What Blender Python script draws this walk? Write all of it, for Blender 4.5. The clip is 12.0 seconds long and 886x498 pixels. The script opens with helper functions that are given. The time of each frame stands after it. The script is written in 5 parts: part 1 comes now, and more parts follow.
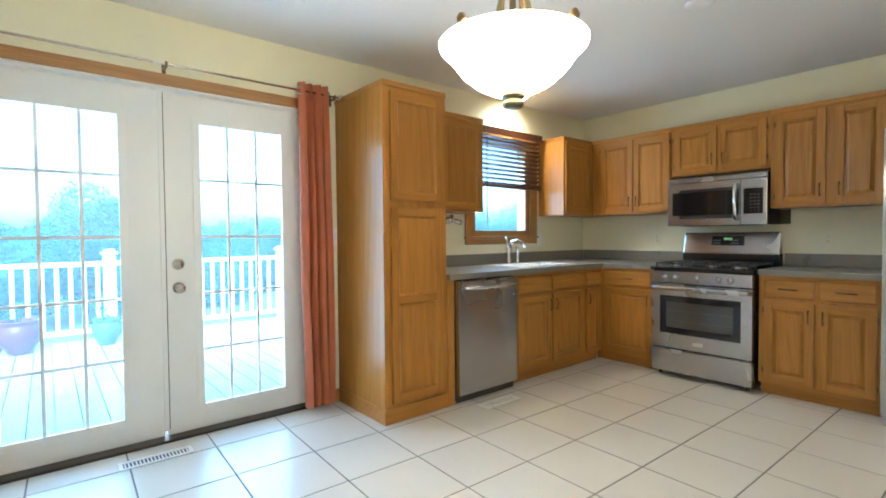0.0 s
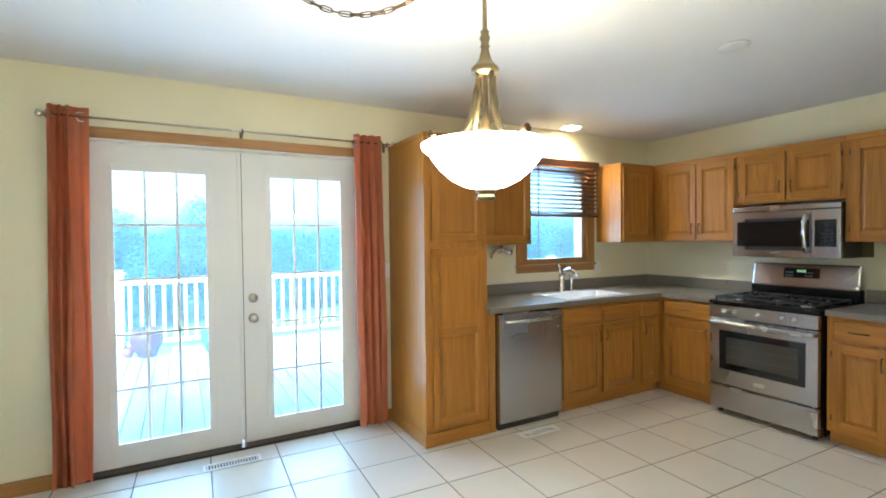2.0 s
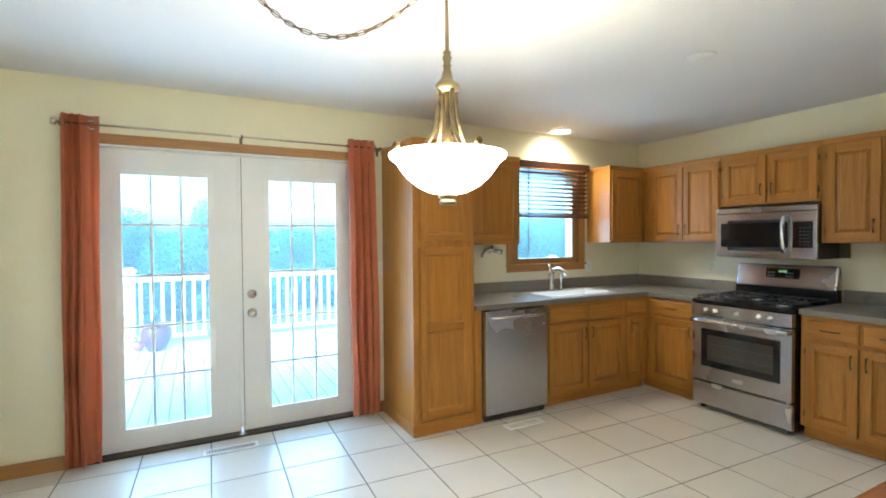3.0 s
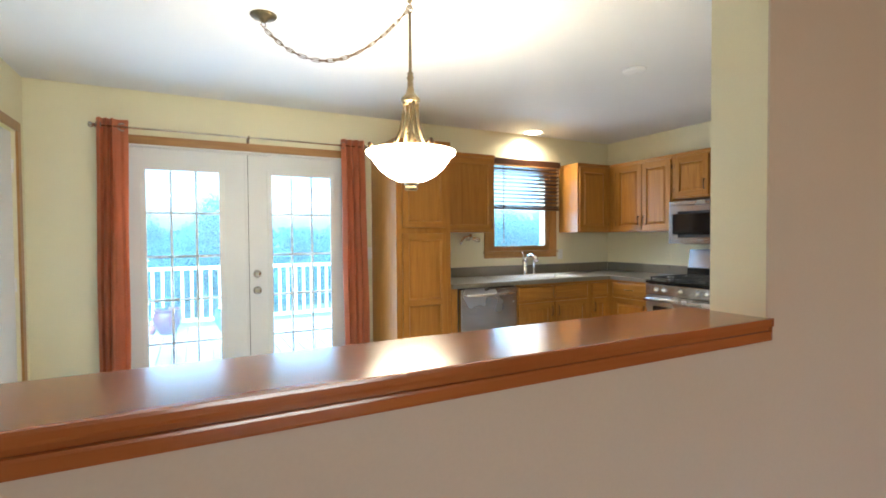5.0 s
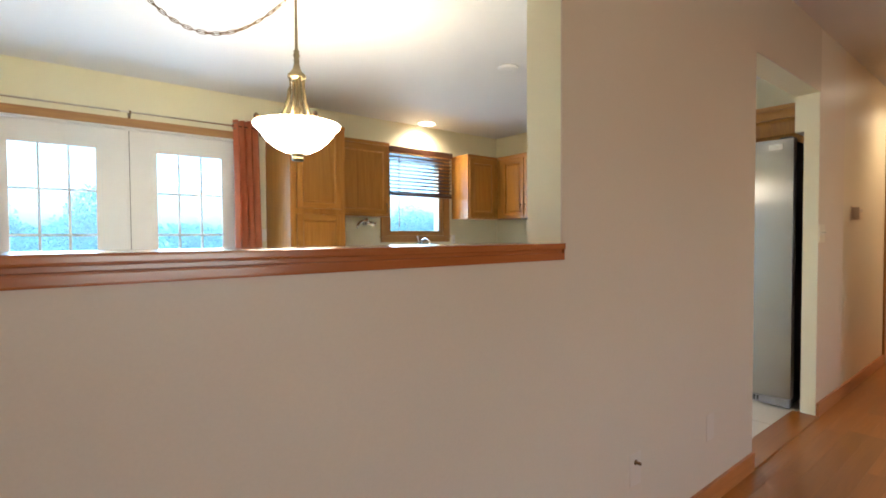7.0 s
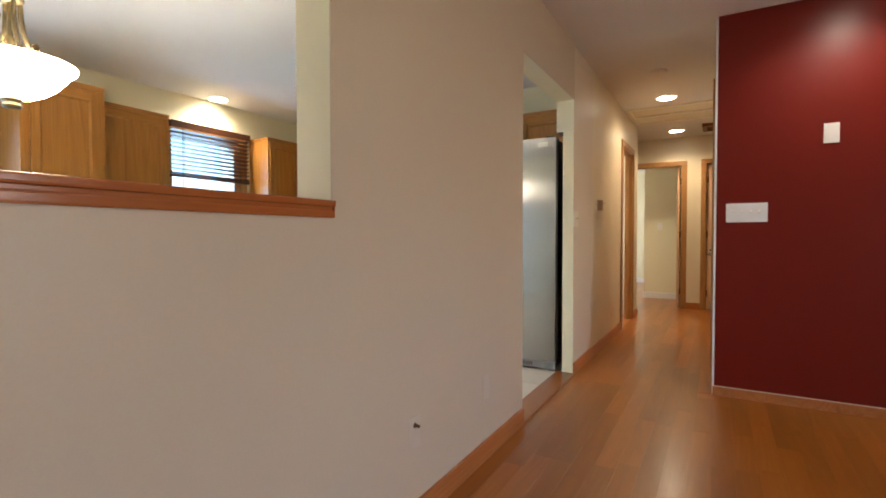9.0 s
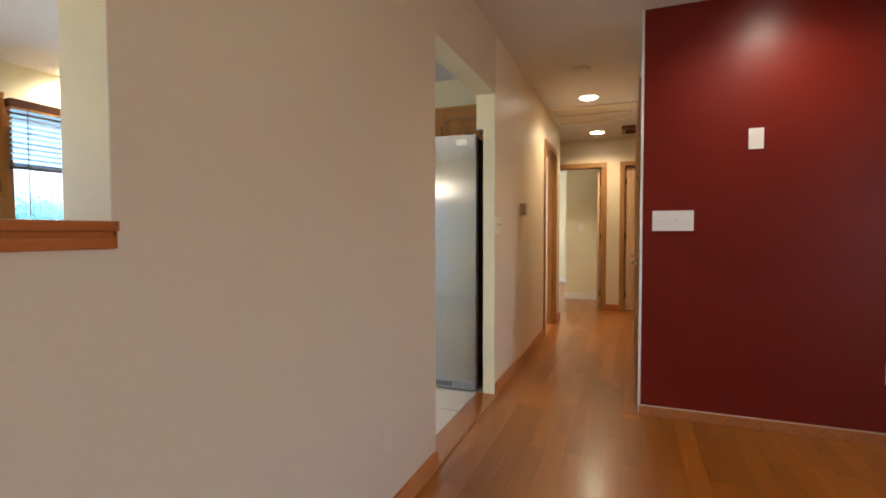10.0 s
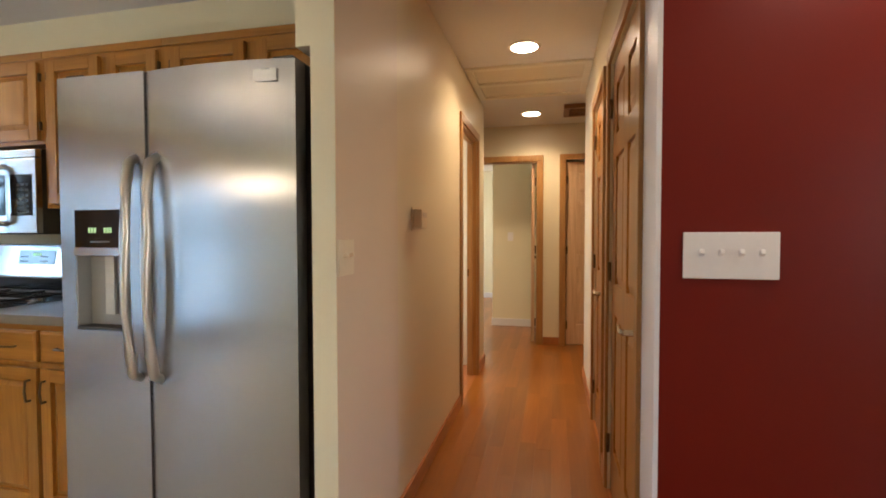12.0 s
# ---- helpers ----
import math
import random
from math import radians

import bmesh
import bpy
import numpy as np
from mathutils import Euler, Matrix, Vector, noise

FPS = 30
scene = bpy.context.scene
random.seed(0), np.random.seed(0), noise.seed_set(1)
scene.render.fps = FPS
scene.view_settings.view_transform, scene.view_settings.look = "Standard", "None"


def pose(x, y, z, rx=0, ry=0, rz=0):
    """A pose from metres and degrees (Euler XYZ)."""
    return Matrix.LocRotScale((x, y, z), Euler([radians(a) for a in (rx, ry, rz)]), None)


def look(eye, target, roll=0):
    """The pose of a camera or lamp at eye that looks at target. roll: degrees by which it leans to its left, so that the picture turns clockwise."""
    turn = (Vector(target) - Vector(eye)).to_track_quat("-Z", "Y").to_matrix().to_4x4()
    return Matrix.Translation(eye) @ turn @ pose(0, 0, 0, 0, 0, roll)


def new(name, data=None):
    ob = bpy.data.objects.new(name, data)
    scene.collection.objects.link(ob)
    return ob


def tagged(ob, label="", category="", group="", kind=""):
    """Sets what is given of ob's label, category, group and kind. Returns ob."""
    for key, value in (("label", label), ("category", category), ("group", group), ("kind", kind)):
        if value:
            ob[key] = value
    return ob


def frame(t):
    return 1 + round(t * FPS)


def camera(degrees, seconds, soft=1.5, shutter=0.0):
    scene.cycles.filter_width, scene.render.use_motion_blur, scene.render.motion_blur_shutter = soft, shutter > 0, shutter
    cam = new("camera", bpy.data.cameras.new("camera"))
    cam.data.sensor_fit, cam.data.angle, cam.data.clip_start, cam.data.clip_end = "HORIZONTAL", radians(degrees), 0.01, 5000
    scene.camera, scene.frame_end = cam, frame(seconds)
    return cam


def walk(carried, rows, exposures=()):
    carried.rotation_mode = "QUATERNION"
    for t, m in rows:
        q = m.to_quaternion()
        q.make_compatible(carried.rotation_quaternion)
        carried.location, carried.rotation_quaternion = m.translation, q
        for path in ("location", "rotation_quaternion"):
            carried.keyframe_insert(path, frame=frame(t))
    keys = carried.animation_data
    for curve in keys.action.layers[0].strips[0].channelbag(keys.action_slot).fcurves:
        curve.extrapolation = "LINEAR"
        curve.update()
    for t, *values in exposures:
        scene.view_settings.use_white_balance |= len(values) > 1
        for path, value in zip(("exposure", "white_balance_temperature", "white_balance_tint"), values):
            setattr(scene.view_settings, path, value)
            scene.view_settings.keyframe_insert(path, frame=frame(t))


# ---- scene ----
cam = camera(85.7, 12.0, soft=1.8)
PATH = [
    (0, (0.342, 0.293, 1.175), (1.62, 1.83, 1.121), -0.5),
    (0.5, (0.361, 0.236, 1.261), (1.535, 1.854, 1.207), -0.5),
    (1, (0.396, 0.163, 1.328), (1.481, 1.842, 1.283), -0.6),
    (1.5, (0.452, 0.039, 1.395), (1.463, 1.764, 1.347), -0.6),
    (2, (0.506, -0.082, 1.422), (1.469, 1.67, 1.378), -0.6),
    (2.5, (0.549, -0.202, 1.429), (1.485, 1.565, 1.383), -0.6),
    (3, (0.569, -0.308, 1.425), (1.493, 1.465, 1.379), -0.4),
    (5, (0.475, -0.859, 1.32), (1.397, 0.915, 1.272), -0.4),
    (5.5, (0.461, -0.962, 1.277), (1.408, 0.799, 1.227), -0.4),
    (6, (0.455, -1.03, 1.24), (1.468, 0.694, 1.186), -0.3),
    (6.5, (0.455, -1.085, 1.199), (1.57, 0.575, 1.144), -0.2),
    (7, (0.455, -1.137, 1.159), (1.697, 0.43, 1.106), -0.3),
    (9, (0.601, -1.188, 1.037), (2.332, -0.188, 0.984), -0.1),
    (9.5, (0.763, -1.153, 1.043), (2.57, -0.297, 0.99), -0.2),
    (10, (1.029, -1.1, 1.116), (2.891, -0.372, 1.047), -0.1),
    (10.5, (1.406, -1.062, 1.174), (3.3, -0.425, 1.101), -0.2),
    (11, (1.852, -0.994, 1.207), (3.772, -0.435, 1.137), -0.3),
    (11.5, (2.333, -0.942, 1.236), (4.269, -0.446, 1.164), -0.2),
    (12, (2.813, -0.896, 1.24), (4.761, -0.447, 1.176), -0.1),
]
EXPOSURES = [(0, 2.97, 5680, 9), (3, 2.97, 5700, 9), (5, 2.97, 5950, 13), (9, 2.92, 6150, 15), (11, 2.9, 6380, 17), (12, 2.84, 6650, 19)]
walk(cam, [(t, look(eye, target, roll)) for t, eye, target, roll in PATH], EXPOSURES)

# ---- world, sun and lamps ----
world = bpy.data.worlds.new("sky")
scene.world = world
world.use_nodes = True
wn, wl = world.node_tree.nodes, world.node_tree.links
sky = wn.new("ShaderNodeTexSky")
sky.sky_type, sky.sun_disc = "NISHITA", False
sky.sun_elevation, sky.sun_rotation = radians(50), radians(205)
sky.dust_density, sky.air_density = 4.0, 1.0
wn["Background"].inputs[1].default_value = 0.15
wl.new(sky.outputs[0], wn["Background"].inputs[0])

sun_data = bpy.data.lights.new("sun", "SUN")
sun_data.energy, sun_data.angle, sun_data.color = 2.4, radians(20), (1.0, 0.97, 0.92)
sun = new("sun", sun_data)
sun.matrix_world = look((20 * math.sin(radians(205)), 20 * math.cos(radians(205)), 24), (0, 0, 0))

WARM = (1.0, 0.79, 0.49)


def lamp(name, kind, place, watts, color=WARM, size=0.05, target=None, spot=None, size_y=None, spread=180):
    data = bpy.data.lights.new(name, kind)
    data.energy, data.color = watts, color
    if kind == "AREA":
        data.shape, data.size, data.size_y = "RECTANGLE", size, size_y or size
        data.spread = radians(spread)
    else:
        data.shadow_soft_size = size
    if spot:
        data.spot_size, data.spot_blend = radians(spot), 0.8
    ob = new(name, data)
    ob.matrix_world = look(place, target) if target else Matrix.Translation(place)
    return ob


PENDANT_X, PENDANT_Y = 1.395, 1.235
PENDANT_WATTS, BOWL_GLOW = 3.9, 3.8
lamp("pendant_bulb", "POINT", (PENDANT_X, PENDANT_Y, 1.70), PENDANT_WATTS, (1.0, 0.83, 0.55), 0.07)
CANS = [(3.70, 3.24, 11.5), (5.955, -0.71, 9.8), (7.70, -0.68, 12.0), (3.74, -1.85, 7.0)]
for cx, cy, watts in CANS:
    lamp("can_bulb", "SPOT", (cx, cy, 2.425), watts, (1.0, 0.86, 0.60) if cy > 0 else (1.0, 0.87, 0.66) if cy < -1 else WARM, 0.05, (cx, cy, 0), 160 if cy > 0 else 150)
# skylight through the openings of the doors and windows
SKYBLUE = (0.80, 0.90, 1.0)
lamp("skylight_french_door", "AREA", (0.86, 3.68, 1.05), 10.5, SKYBLUE, 1.7, (0.86, 0, 0.7), size_y=1.9, spread=150)
lamp("skylight_window", "AREA", (3.65, 3.74, 1.55), 4.5, SKYBLUE, 0.8, (3.65, 2.74, 1.0), size_y=0.9)
# fill lamps added at assumed, unseen windows to brighten the other rooms
lamp("fill_living_room", "AREA", (1.3, -4.66, 1.45), 3.35, (1.0, 0.82, 0.62), 1.7, (1.3, 0, 1.1), size_y=1.3, spread=125)
lamp("fill_side_room", "AREA", (6.5, 1.19, 1.5), 3.8, (1.0, 0.97, 0.92), 0.9, (6.5, 0, 1.3), size_y=1.1)
lamp("fill_bedroom", "AREA", (10.8, 2.48, 1.5), 4.8, (0.95, 0.97, 1.0), 0.9, (11.4, 0, 1.2), size_y=1.1)
lamp("fill_far_room", "AREA", (8.82, 2.48, 1.5), 3.0, (1.0, 0.89, 0.68), 0.7, (8.95, 0, 1.2), size_y=1.1)

# ---- materials ----


def base_nodes(name, rough, metal, specular=0.5):
    m = bpy.data.materials.new(name)
    m.use_nodes = True
    nt = m.node_tree
    b = nt.nodes["Principled BSDF"]
    b.inputs["Roughness"].default_value, b.inputs["Metallic"].default_value = rough, metal
    b.inputs["Specular IOR Level"].default_value = specular
    return m, nt.nodes, nt.links, b


def coords(n, l, scale, spin=True):
    tc, mp = n.new("ShaderNodeTexCoord"), n.new("ShaderNodeMapping")
    mp.inputs["Scale"].default_value = scale
    l.new(tc.outputs["Object"], mp.inputs["Vector"])
    if spin:
        info, mul = n.new("ShaderNodeObjectInfo"), n.new("ShaderNodeMath")
        mul.operation = "MULTIPLY"
        mul.inputs[1].default_value = 37.0
        l.new(info.outputs["Random"], mul.inputs[0])
        l.new(mul.outputs[0], mp.inputs["Location"])
    return mp.outputs[0]


def noise_at(n, l, vec, scale, detail=4.0, dist=0.0):
    t = n.new("ShaderNodeTexNoise")
    t.inputs["Scale"].default_value, t.inputs["Detail"].default_value, t.inputs["Distortion"].default_value = scale, detail, dist
    l.new(vec, t.inputs["Vector"])
    return t.outputs["Fac"]


def ramp(n, l, fac, stops):
    r = n.new("ShaderNodeValToRGB")
    e = r.color_ramp.elements
    e[0].position, e[0].color = stops[0][0], (*stops[0][1], 1)
    e[1].position, e[1].color = stops[-1][0], (*stops[-1][1], 1)
    for p, c in stops[1:-1]:
        k = e.new(p)
        k.color = (*c, 1)
    l.new(fac, r.inputs[0])
    return r.outputs[0]


def mixed(n, l, a, b, fac=0.5, blend="MIX"):
    m = n.new("ShaderNodeMixRGB")
    m.blend_type = blend
    m.inputs[0].default_value = fac
    l.new(a, m.inputs[1])
    l.new(b, m.inputs[2])
    return m.outputs[0]


def bumped(n, l, b, height, strength, distance=0.002):
    k = n.new("ShaderNodeBump")
    k.inputs["Strength"].default_value, k.inputs["Distance"].default_value = strength, distance
    l.new(height, k.inputs["Height"])
    l.new(k.outputs[0], b.inputs["Normal"])


def shade(c, f):
    return tuple(min(1, v * f) for v in c)


def surface(name, color, rough=0.5, metal=0.0, vary=0.08, scale=3.0, fine=60.0, bump=0.1, specular=0.5, spin=True, roughvary=0.08):
    """A plain surface: colour that drifts at two scales, and fine relief."""
    m, n, l, b = base_nodes(name, rough, metal, specular)
    v = coords(n, l, (1, 1, 1), spin)
    big, small = noise_at(n, l, v, scale, 3), noise_at(n, l, v, fine, 5)
    c1 = ramp(n, l, big, [(0.3, shade(color, 1 - vary)), (0.7, shade(color, 1 + vary * 0.6))])
    c2 = ramp(n, l, small, [(0.25, (1 - vary,) * 3), (0.75, (1, 1, 1))])
    l.new(mixed(n, l, c1, c2, 1.0, "MULTIPLY"), b.inputs["Base Color"])
    rr = n.new("ShaderNodeMapRange")
    rr.inputs[3].default_value, rr.inputs[4].default_value = max(0.02, rough - roughvary), rough + roughvary
    l.new(big, rr.inputs[0])
    l.new(rr.outputs[0], b.inputs["Roughness"])
    if bump:
        bumped(n, l, b, small, bump)
    return m


def wood(name, light, dark, axis, rough=0.35, grain=1.0, board=0.0, coat=0.0, pore=0.42, specular=0.5, ring=0.3):
    """Sawn wood with its grain along one axis; board: how far single pieces differ."""
    m, n, l, b = base_nodes(name, rough, 0.0, specular)
    s = [15.0 * grain] * 3
    s["xyz".index(axis)] = 1.1 * grain
    v = coords(n, l, s)
    s2 = [150.0 * grain] * 3
    s2["xyz".index(axis)] = 4.0 * grain
    v2 = coords(n, l, s2)
    cathedral, pores = noise_at(n, l, v, 0.45, 4, 2.2), noise_at(n, l, v2, 1.0, 3)
    mid = tuple((p + q) / 2 for p, q in zip(light, dark))
    c1 = ramp(n, l, cathedral, [(0.30, light), (0.48, mid), (0.55, light), (0.72, dark)])
    c2 = ramp(n, l, pores, [(0.35, (0.74, 0.70, 0.66)), (0.55, (1, 1, 1))])
    rings = n.new("ShaderNodeTexWave")
    rings.bands_direction = "DIAGONAL"
    for key, value in (("Scale", 0.55), ("Distortion", 7.0), ("Detail", 2.0), ("Detail Scale", 0.45)):
        rings.inputs[key].default_value = value
    l.new(v, rings.inputs["Vector"])
    c3 = ramp(n, l, rings.outputs["Fac"], [(0.05, (0.80, 0.72, 0.62)), (0.5, (1, 1, 1))])
    col = mixed(n, l, mixed(n, l, c1, c2, pore, "MULTIPLY"), c3, ring, "MULTIPLY")
    if board:
        info, hsv, mr = n.new("ShaderNodeObjectInfo"), n.new("ShaderNodeHueSaturation"), n.new("ShaderNodeMapRange")
        mr.inputs[3].default_value, mr.inputs[4].default_value = 1 - board, 1 + board
        isle, both, wrap = n.new("ShaderNodeNewGeometry"), n.new("ShaderNodeMath"), n.new("ShaderNodeMath")
        both.operation, wrap.operation = "ADD", "FRACT"
        l.new(info.outputs["Random"], both.inputs[0])
        l.new(isle.outputs["Random Per Island"], both.inputs[1])
        l.new(both.outputs[0], wrap.inputs[0])
        l.new(wrap.outputs[0], mr.inputs[0])
        l.new(mr.outputs[0], hsv.inputs["Value"])
        l.new(col, hsv.inputs["Color"])
        col = hsv.outputs[0]
    l.new(col, b.inputs["Base Color"])
    b.inputs["Coat Weight"].default_value, b.inputs["Coat Roughness"].default_value = coat, 0.17
    bumped(n, l, b, pores, 0.12, 0.001)
    return m


def steel(name, color=(0.54, 0.54, 0.55), rough=0.28, axis="x", aniso=0.0, streak=1.0):
    m, n, l, b = base_nodes(name, rough, 1.0)
    s = [160.0] * 3
    s["xyz".index(axis)] = 3.0
    brush, cloud = noise_at(n, l, coords(n, l, s), 1.0, 2), noise_at(n, l, coords(n, l, (2, 2, 2)), 1.0, 3)
    l.new(ramp(n, l, brush, [(0.2, shade(color, 1 - 0.1 * streak)), (0.8, shade(color, 1 + 0.06 * streak))]), b.inputs["Base Color"])
    rr = n.new("ShaderNodeMapRange")
    rr.inputs[3].default_value, rr.inputs[4].default_value = (rough - 0.05, rough + 0.07) if streak > 0.5 else (rough, rough)
    l.new(cloud, rr.inputs[0])
    l.new(rr.outputs[0], b.inputs["Roughness"])
    if aniso:
        way, turn = n.new("ShaderNodeCombineXYZ"), n.new("ShaderNodeVectorTransform")
        way.inputs["Z" if axis == "x" else "X"].default_value = 1.0
        turn.vector_type, turn.convert_from, turn.convert_to = "VECTOR", "OBJECT", "WORLD"
        l.new(way.outputs[0], turn.inputs[0])
        l.new(turn.outputs[0], b.inputs["Tangent"])
        b.inputs["Anisotropic"].default_value = aniso
    return m


def glass(name, tint=(0.68, 0.88, 1.0), rough=0.0, haze=0.034):
    """Thin window glass: it lets light through and mirrors at a slant; a little scatter in the pane imitates haze
    outdoors.
    """
    m = bpy.data.materials.new(name)
    m.use_nodes = True
    n, l = m.node_tree.nodes, m.node_tree.links
    n.remove(n["Principled BSDF"])
    a, g, mix, fr = n.new("ShaderNodeBsdfTransparent"), n.new("ShaderNodeBsdfGlossy"), n.new("ShaderNodeMixShader"), n.new("ShaderNodeFresnel")
    a.inputs[0].default_value = (*tint, 1)
    g.inputs["Roughness"].default_value = rough
    fr.inputs[0].default_value = 1.15
    # bluish translucent share that veils the view, standing in for hazy air
    haze_scatter, veil = n.new("ShaderNodeBsdfTranslucent"), n.new("ShaderNodeMixShader")
    haze_scatter.inputs[0].default_value = (0.62, 0.88, 1.0, 1)
    veil.inputs[0].default_value = haze
    l.new(a.outputs[0], veil.inputs[1])
    l.new(haze_scatter.outputs[0], veil.inputs[2])
    l.new(fr.outputs[0], mix.inputs[0])
    l.new(veil.outputs[0], mix.inputs[1])
    l.new(g.outputs[0], mix.inputs[2])
    l.new(mix.outputs[0], n["Material Output"].inputs[0])
    return m


def glowing(name, color, strength):
    m, n, l, b = base_nodes(name, 0.3, 0.0)
    b.inputs["Base Color"].default_value = (0.85, 0.83, 0.78, 1)
    b.inputs["Emission Color"].default_value = (*color, 1)
    b.inputs["Emission Strength"].default_value = strength
    return m


OAK_L, OAK_D = (0.432, 0.194, 0.035), (0.325, 0.132, 0.022)
oak_v = wood("oak_upright", OAK_L, OAK_D, "z", 0.31, pore=0.36, specular=0.38, board=0.06, ring=0.3)
oak_h = wood("oak_across", OAK_L, OAK_D, "x", 0.31, pore=0.36, specular=0.38, board=0.06, ring=0.3)
trim_v = wood("trim_oak_upright", (0.42, 0.215, 0.068), (0.31, 0.148, 0.045), "z", 0.33)
trim_h = wood("trim_oak_across", (0.42, 0.215, 0.068), (0.31, 0.148, 0.045), "x", 0.33)
ledge_oak = wood("ledge_oak", (0.38, 0.116, 0.029), (0.31, 0.088, 0.022), "x", 0.20, coat=0.7, pore=0.2, ring=0.1)
base_oak = wood("baseboard_oak", (0.47, 0.170, 0.048), (0.34, 0.108, 0.031), "x", 0.3)
plank_oak = wood("plank_oak", (0.335, 0.109, 0.013), (0.255, 0.079, 0.0095), "x", 0.29, 0.7, board=0.2, coat=0.25, pore=0.2, ring=0.2)
pine_v = wood("pale_pine", (0.72, 0.48, 0.29), (0.60, 0.37, 0.21), "z", 0.35)
cream = surface("cream_wall_paint", (0.79, 0.742, 0.53), 0.55, vary=0.03, scale=1.2, fine=160, bump=0.05, spin=False)
beige = surface("beige_wall_paint", (0.59, 0.488, 0.368), 0.42, vary=0.035, scale=1.0, fine=160, bump=0.05, spin=False)
hallpaint = surface("hall_wall_paint", (0.725, 0.635, 0.455), 0.38, vary=0.035, scale=1.0, fine=160, bump=0.05, spin=False)
hall_pink = surface("pinkish_wall_paint", (0.70, 0.595, 0.465), 0.38, vary=0.035, scale=1.0, fine=160, bump=0.05, spin=False)
caulk = surface("aged_caulk", (0.62, 0.50, 0.38), 0.5, vary=0.1, bump=0.05)
hatch_paint = surface("hatch_trim_paint", (0.80, 0.74, 0.58), 0.45, vary=0.04, bump=0.05)
red = surface("red_wall_paint", (0.162, 0.0085, 0.0038), 0.36, vary=0.06, scale=1.0, fine=140, bump=0.10, specular=0.42, spin=False)
ceiling_white = surface("ceiling_paint", (0.745, 0.735, 0.72), 0.75, vary=0.02, scale=1.0, fine=120, bump=0.25, spin=False)
white_paint = surface("white_door_paint", (0.80, 0.80, 0.79), 0.35, vary=0.02, bump=0.03)
white_plastic = surface("white_plastic", (0.84, 0.83, 0.80), 0.35, vary=0.03, bump=0.0)
beige_plastic = surface("painted_plate", (0.60, 0.51, 0.42), 0.4, vary=0.03, bump=0.0)
old_plastic = surface("yellowed_plastic", (0.76, 0.63, 0.45), 0.4, vary=0.05, bump=0.0)
tile_mat = surface("ceramic_tile", (0.63, 0.585, 0.505), 0.30, vary=0.035, scale=2.0, fine=90, bump=0.02, roughvary=0.03)
grout = surface("grout", (0.21, 0.185, 0.155), 0.85, vary=0.12, bump=0.3, spin=False)
counter_mat = surface("grey_laminate", (0.215, 0.195, 0.16), 0.28, vary=0.07, scale=8, fine=240, bump=0.02, spin=False, roughvary=0.015)
sink_mat = surface("white_sink", (0.90, 0.90, 0.88), 0.15, vary=0.02, bump=0.0)
steel_x, steel_z = steel("brushed_steel_across", rough=0.25, axis="x", aniso=0.6), steel("brushed_steel_upright", axis="z")
steel_fridge = steel("fridge_steel", (0.41, 0.415, 0.43), 0.235, "z", 0.97, 0.2)
chrome = steel("chrome", (0.80, 0.80, 0.80), 0.10)
nickel = steel("satin_nickel", (0.66, 0.62, 0.56), 0.25)
handle_steel = steel("satin_handle_steel", (0.58, 0.56, 0.52), 0.30, "z", 0.0, 0.15)
bronze = surface("dark_bronze", (0.17, 0.105, 0.05), 0.4, 0.8, vary=0.2, bump=0.05)
brass = surface("antique_brass", (0.20, 0.16, 0.09), 0.36, 0.9, vary=0.2, scale=20, bump=0.05)
black_enamel = surface("black_enamel", (0.012, 0.012, 0.013), 0.12, vary=0.2, bump=0.02)
black_glass = surface("black_glass", (0.012, 0.012, 0.014), 0.05, vary=0.1, bump=0.0)
oven_glass = surface("tinted_oven_glass", (0.060, 0.055, 0.047), 0.07, vary=0.15, bump=0.0, specular=0.8)
iron = surface("cast_iron", (0.02, 0.02, 0.02), 0.55, vary=0.2, bump=0.3)
dark_plastic = surface("dark_grey_plastic", (0.05, 0.048, 0.045), 0.45, vary=0.15, bump=0.05)
dark_side = surface("dark_side_panel", (0.05, 0.043, 0.035), 0.5, vary=0.15, bump=0.1)
curtain_mat = surface("rust_curtain_cloth", (0.79, 0.265, 0.125), 0.38, vary=0.08, scale=5, fine=300, bump=0.25)
blind_mat = wood("dark_blind_wood", (0.085, 0.030, 0.013), (0.055, 0.018, 0.008), "x", 0.35)
vent_oak = wood("vent_oak", (0.26, 0.115, 0.05), (0.19, 0.08, 0.035), "y", 0.4)
mark_grey = surface("grey_print", (0.25, 0.25, 0.25), 0.5, vary=0.05, bump=0.0)
patch_mat = surface("dark_wall_patch", (0.13, 0.11, 0.05), 0.7, vary=0.2, bump=0.2)
sill_bronze = surface("bronze_threshold", (0.07, 0.055, 0.04), 0.45, 0.5, vary=0.2, bump=0.1)
pane_glass = glass("window_glass")
bowl_glass = glowing("lit_alabaster_glass", (1.0, 0.83, 0.56), BOWL_GLOW)
can_glow = glowing("lit_lamp_face", (1.0, 0.86, 0.62), 3.0)
green_glow = glowing("green_digits", (0.15, 1.0, 0.05), 0.05)
deck_mat = surface("wet_deck_board", (0.35, 0.36, 0.37), 0.16, vary=0.18, scale=3, fine=40, bump=0.2)
rail_white = surface("white_vinyl", (0.82, 0.82, 0.82), 0.35, vary=0.02, bump=0.02)
pot_purple = surface("plum_glazed_pot", (0.085, 0.008, 0.02), 0.4, vary=0.2, bump=0.05)
pot_blue = surface("teal_glazed_pot", (0.04, 0.10, 0.11), 0.5, vary=0.2, bump=0.05)
pot_red = surface("red_clay_pot", (0.30, 0.07, 0.06), 0.4, vary=0.2, bump=0.1)
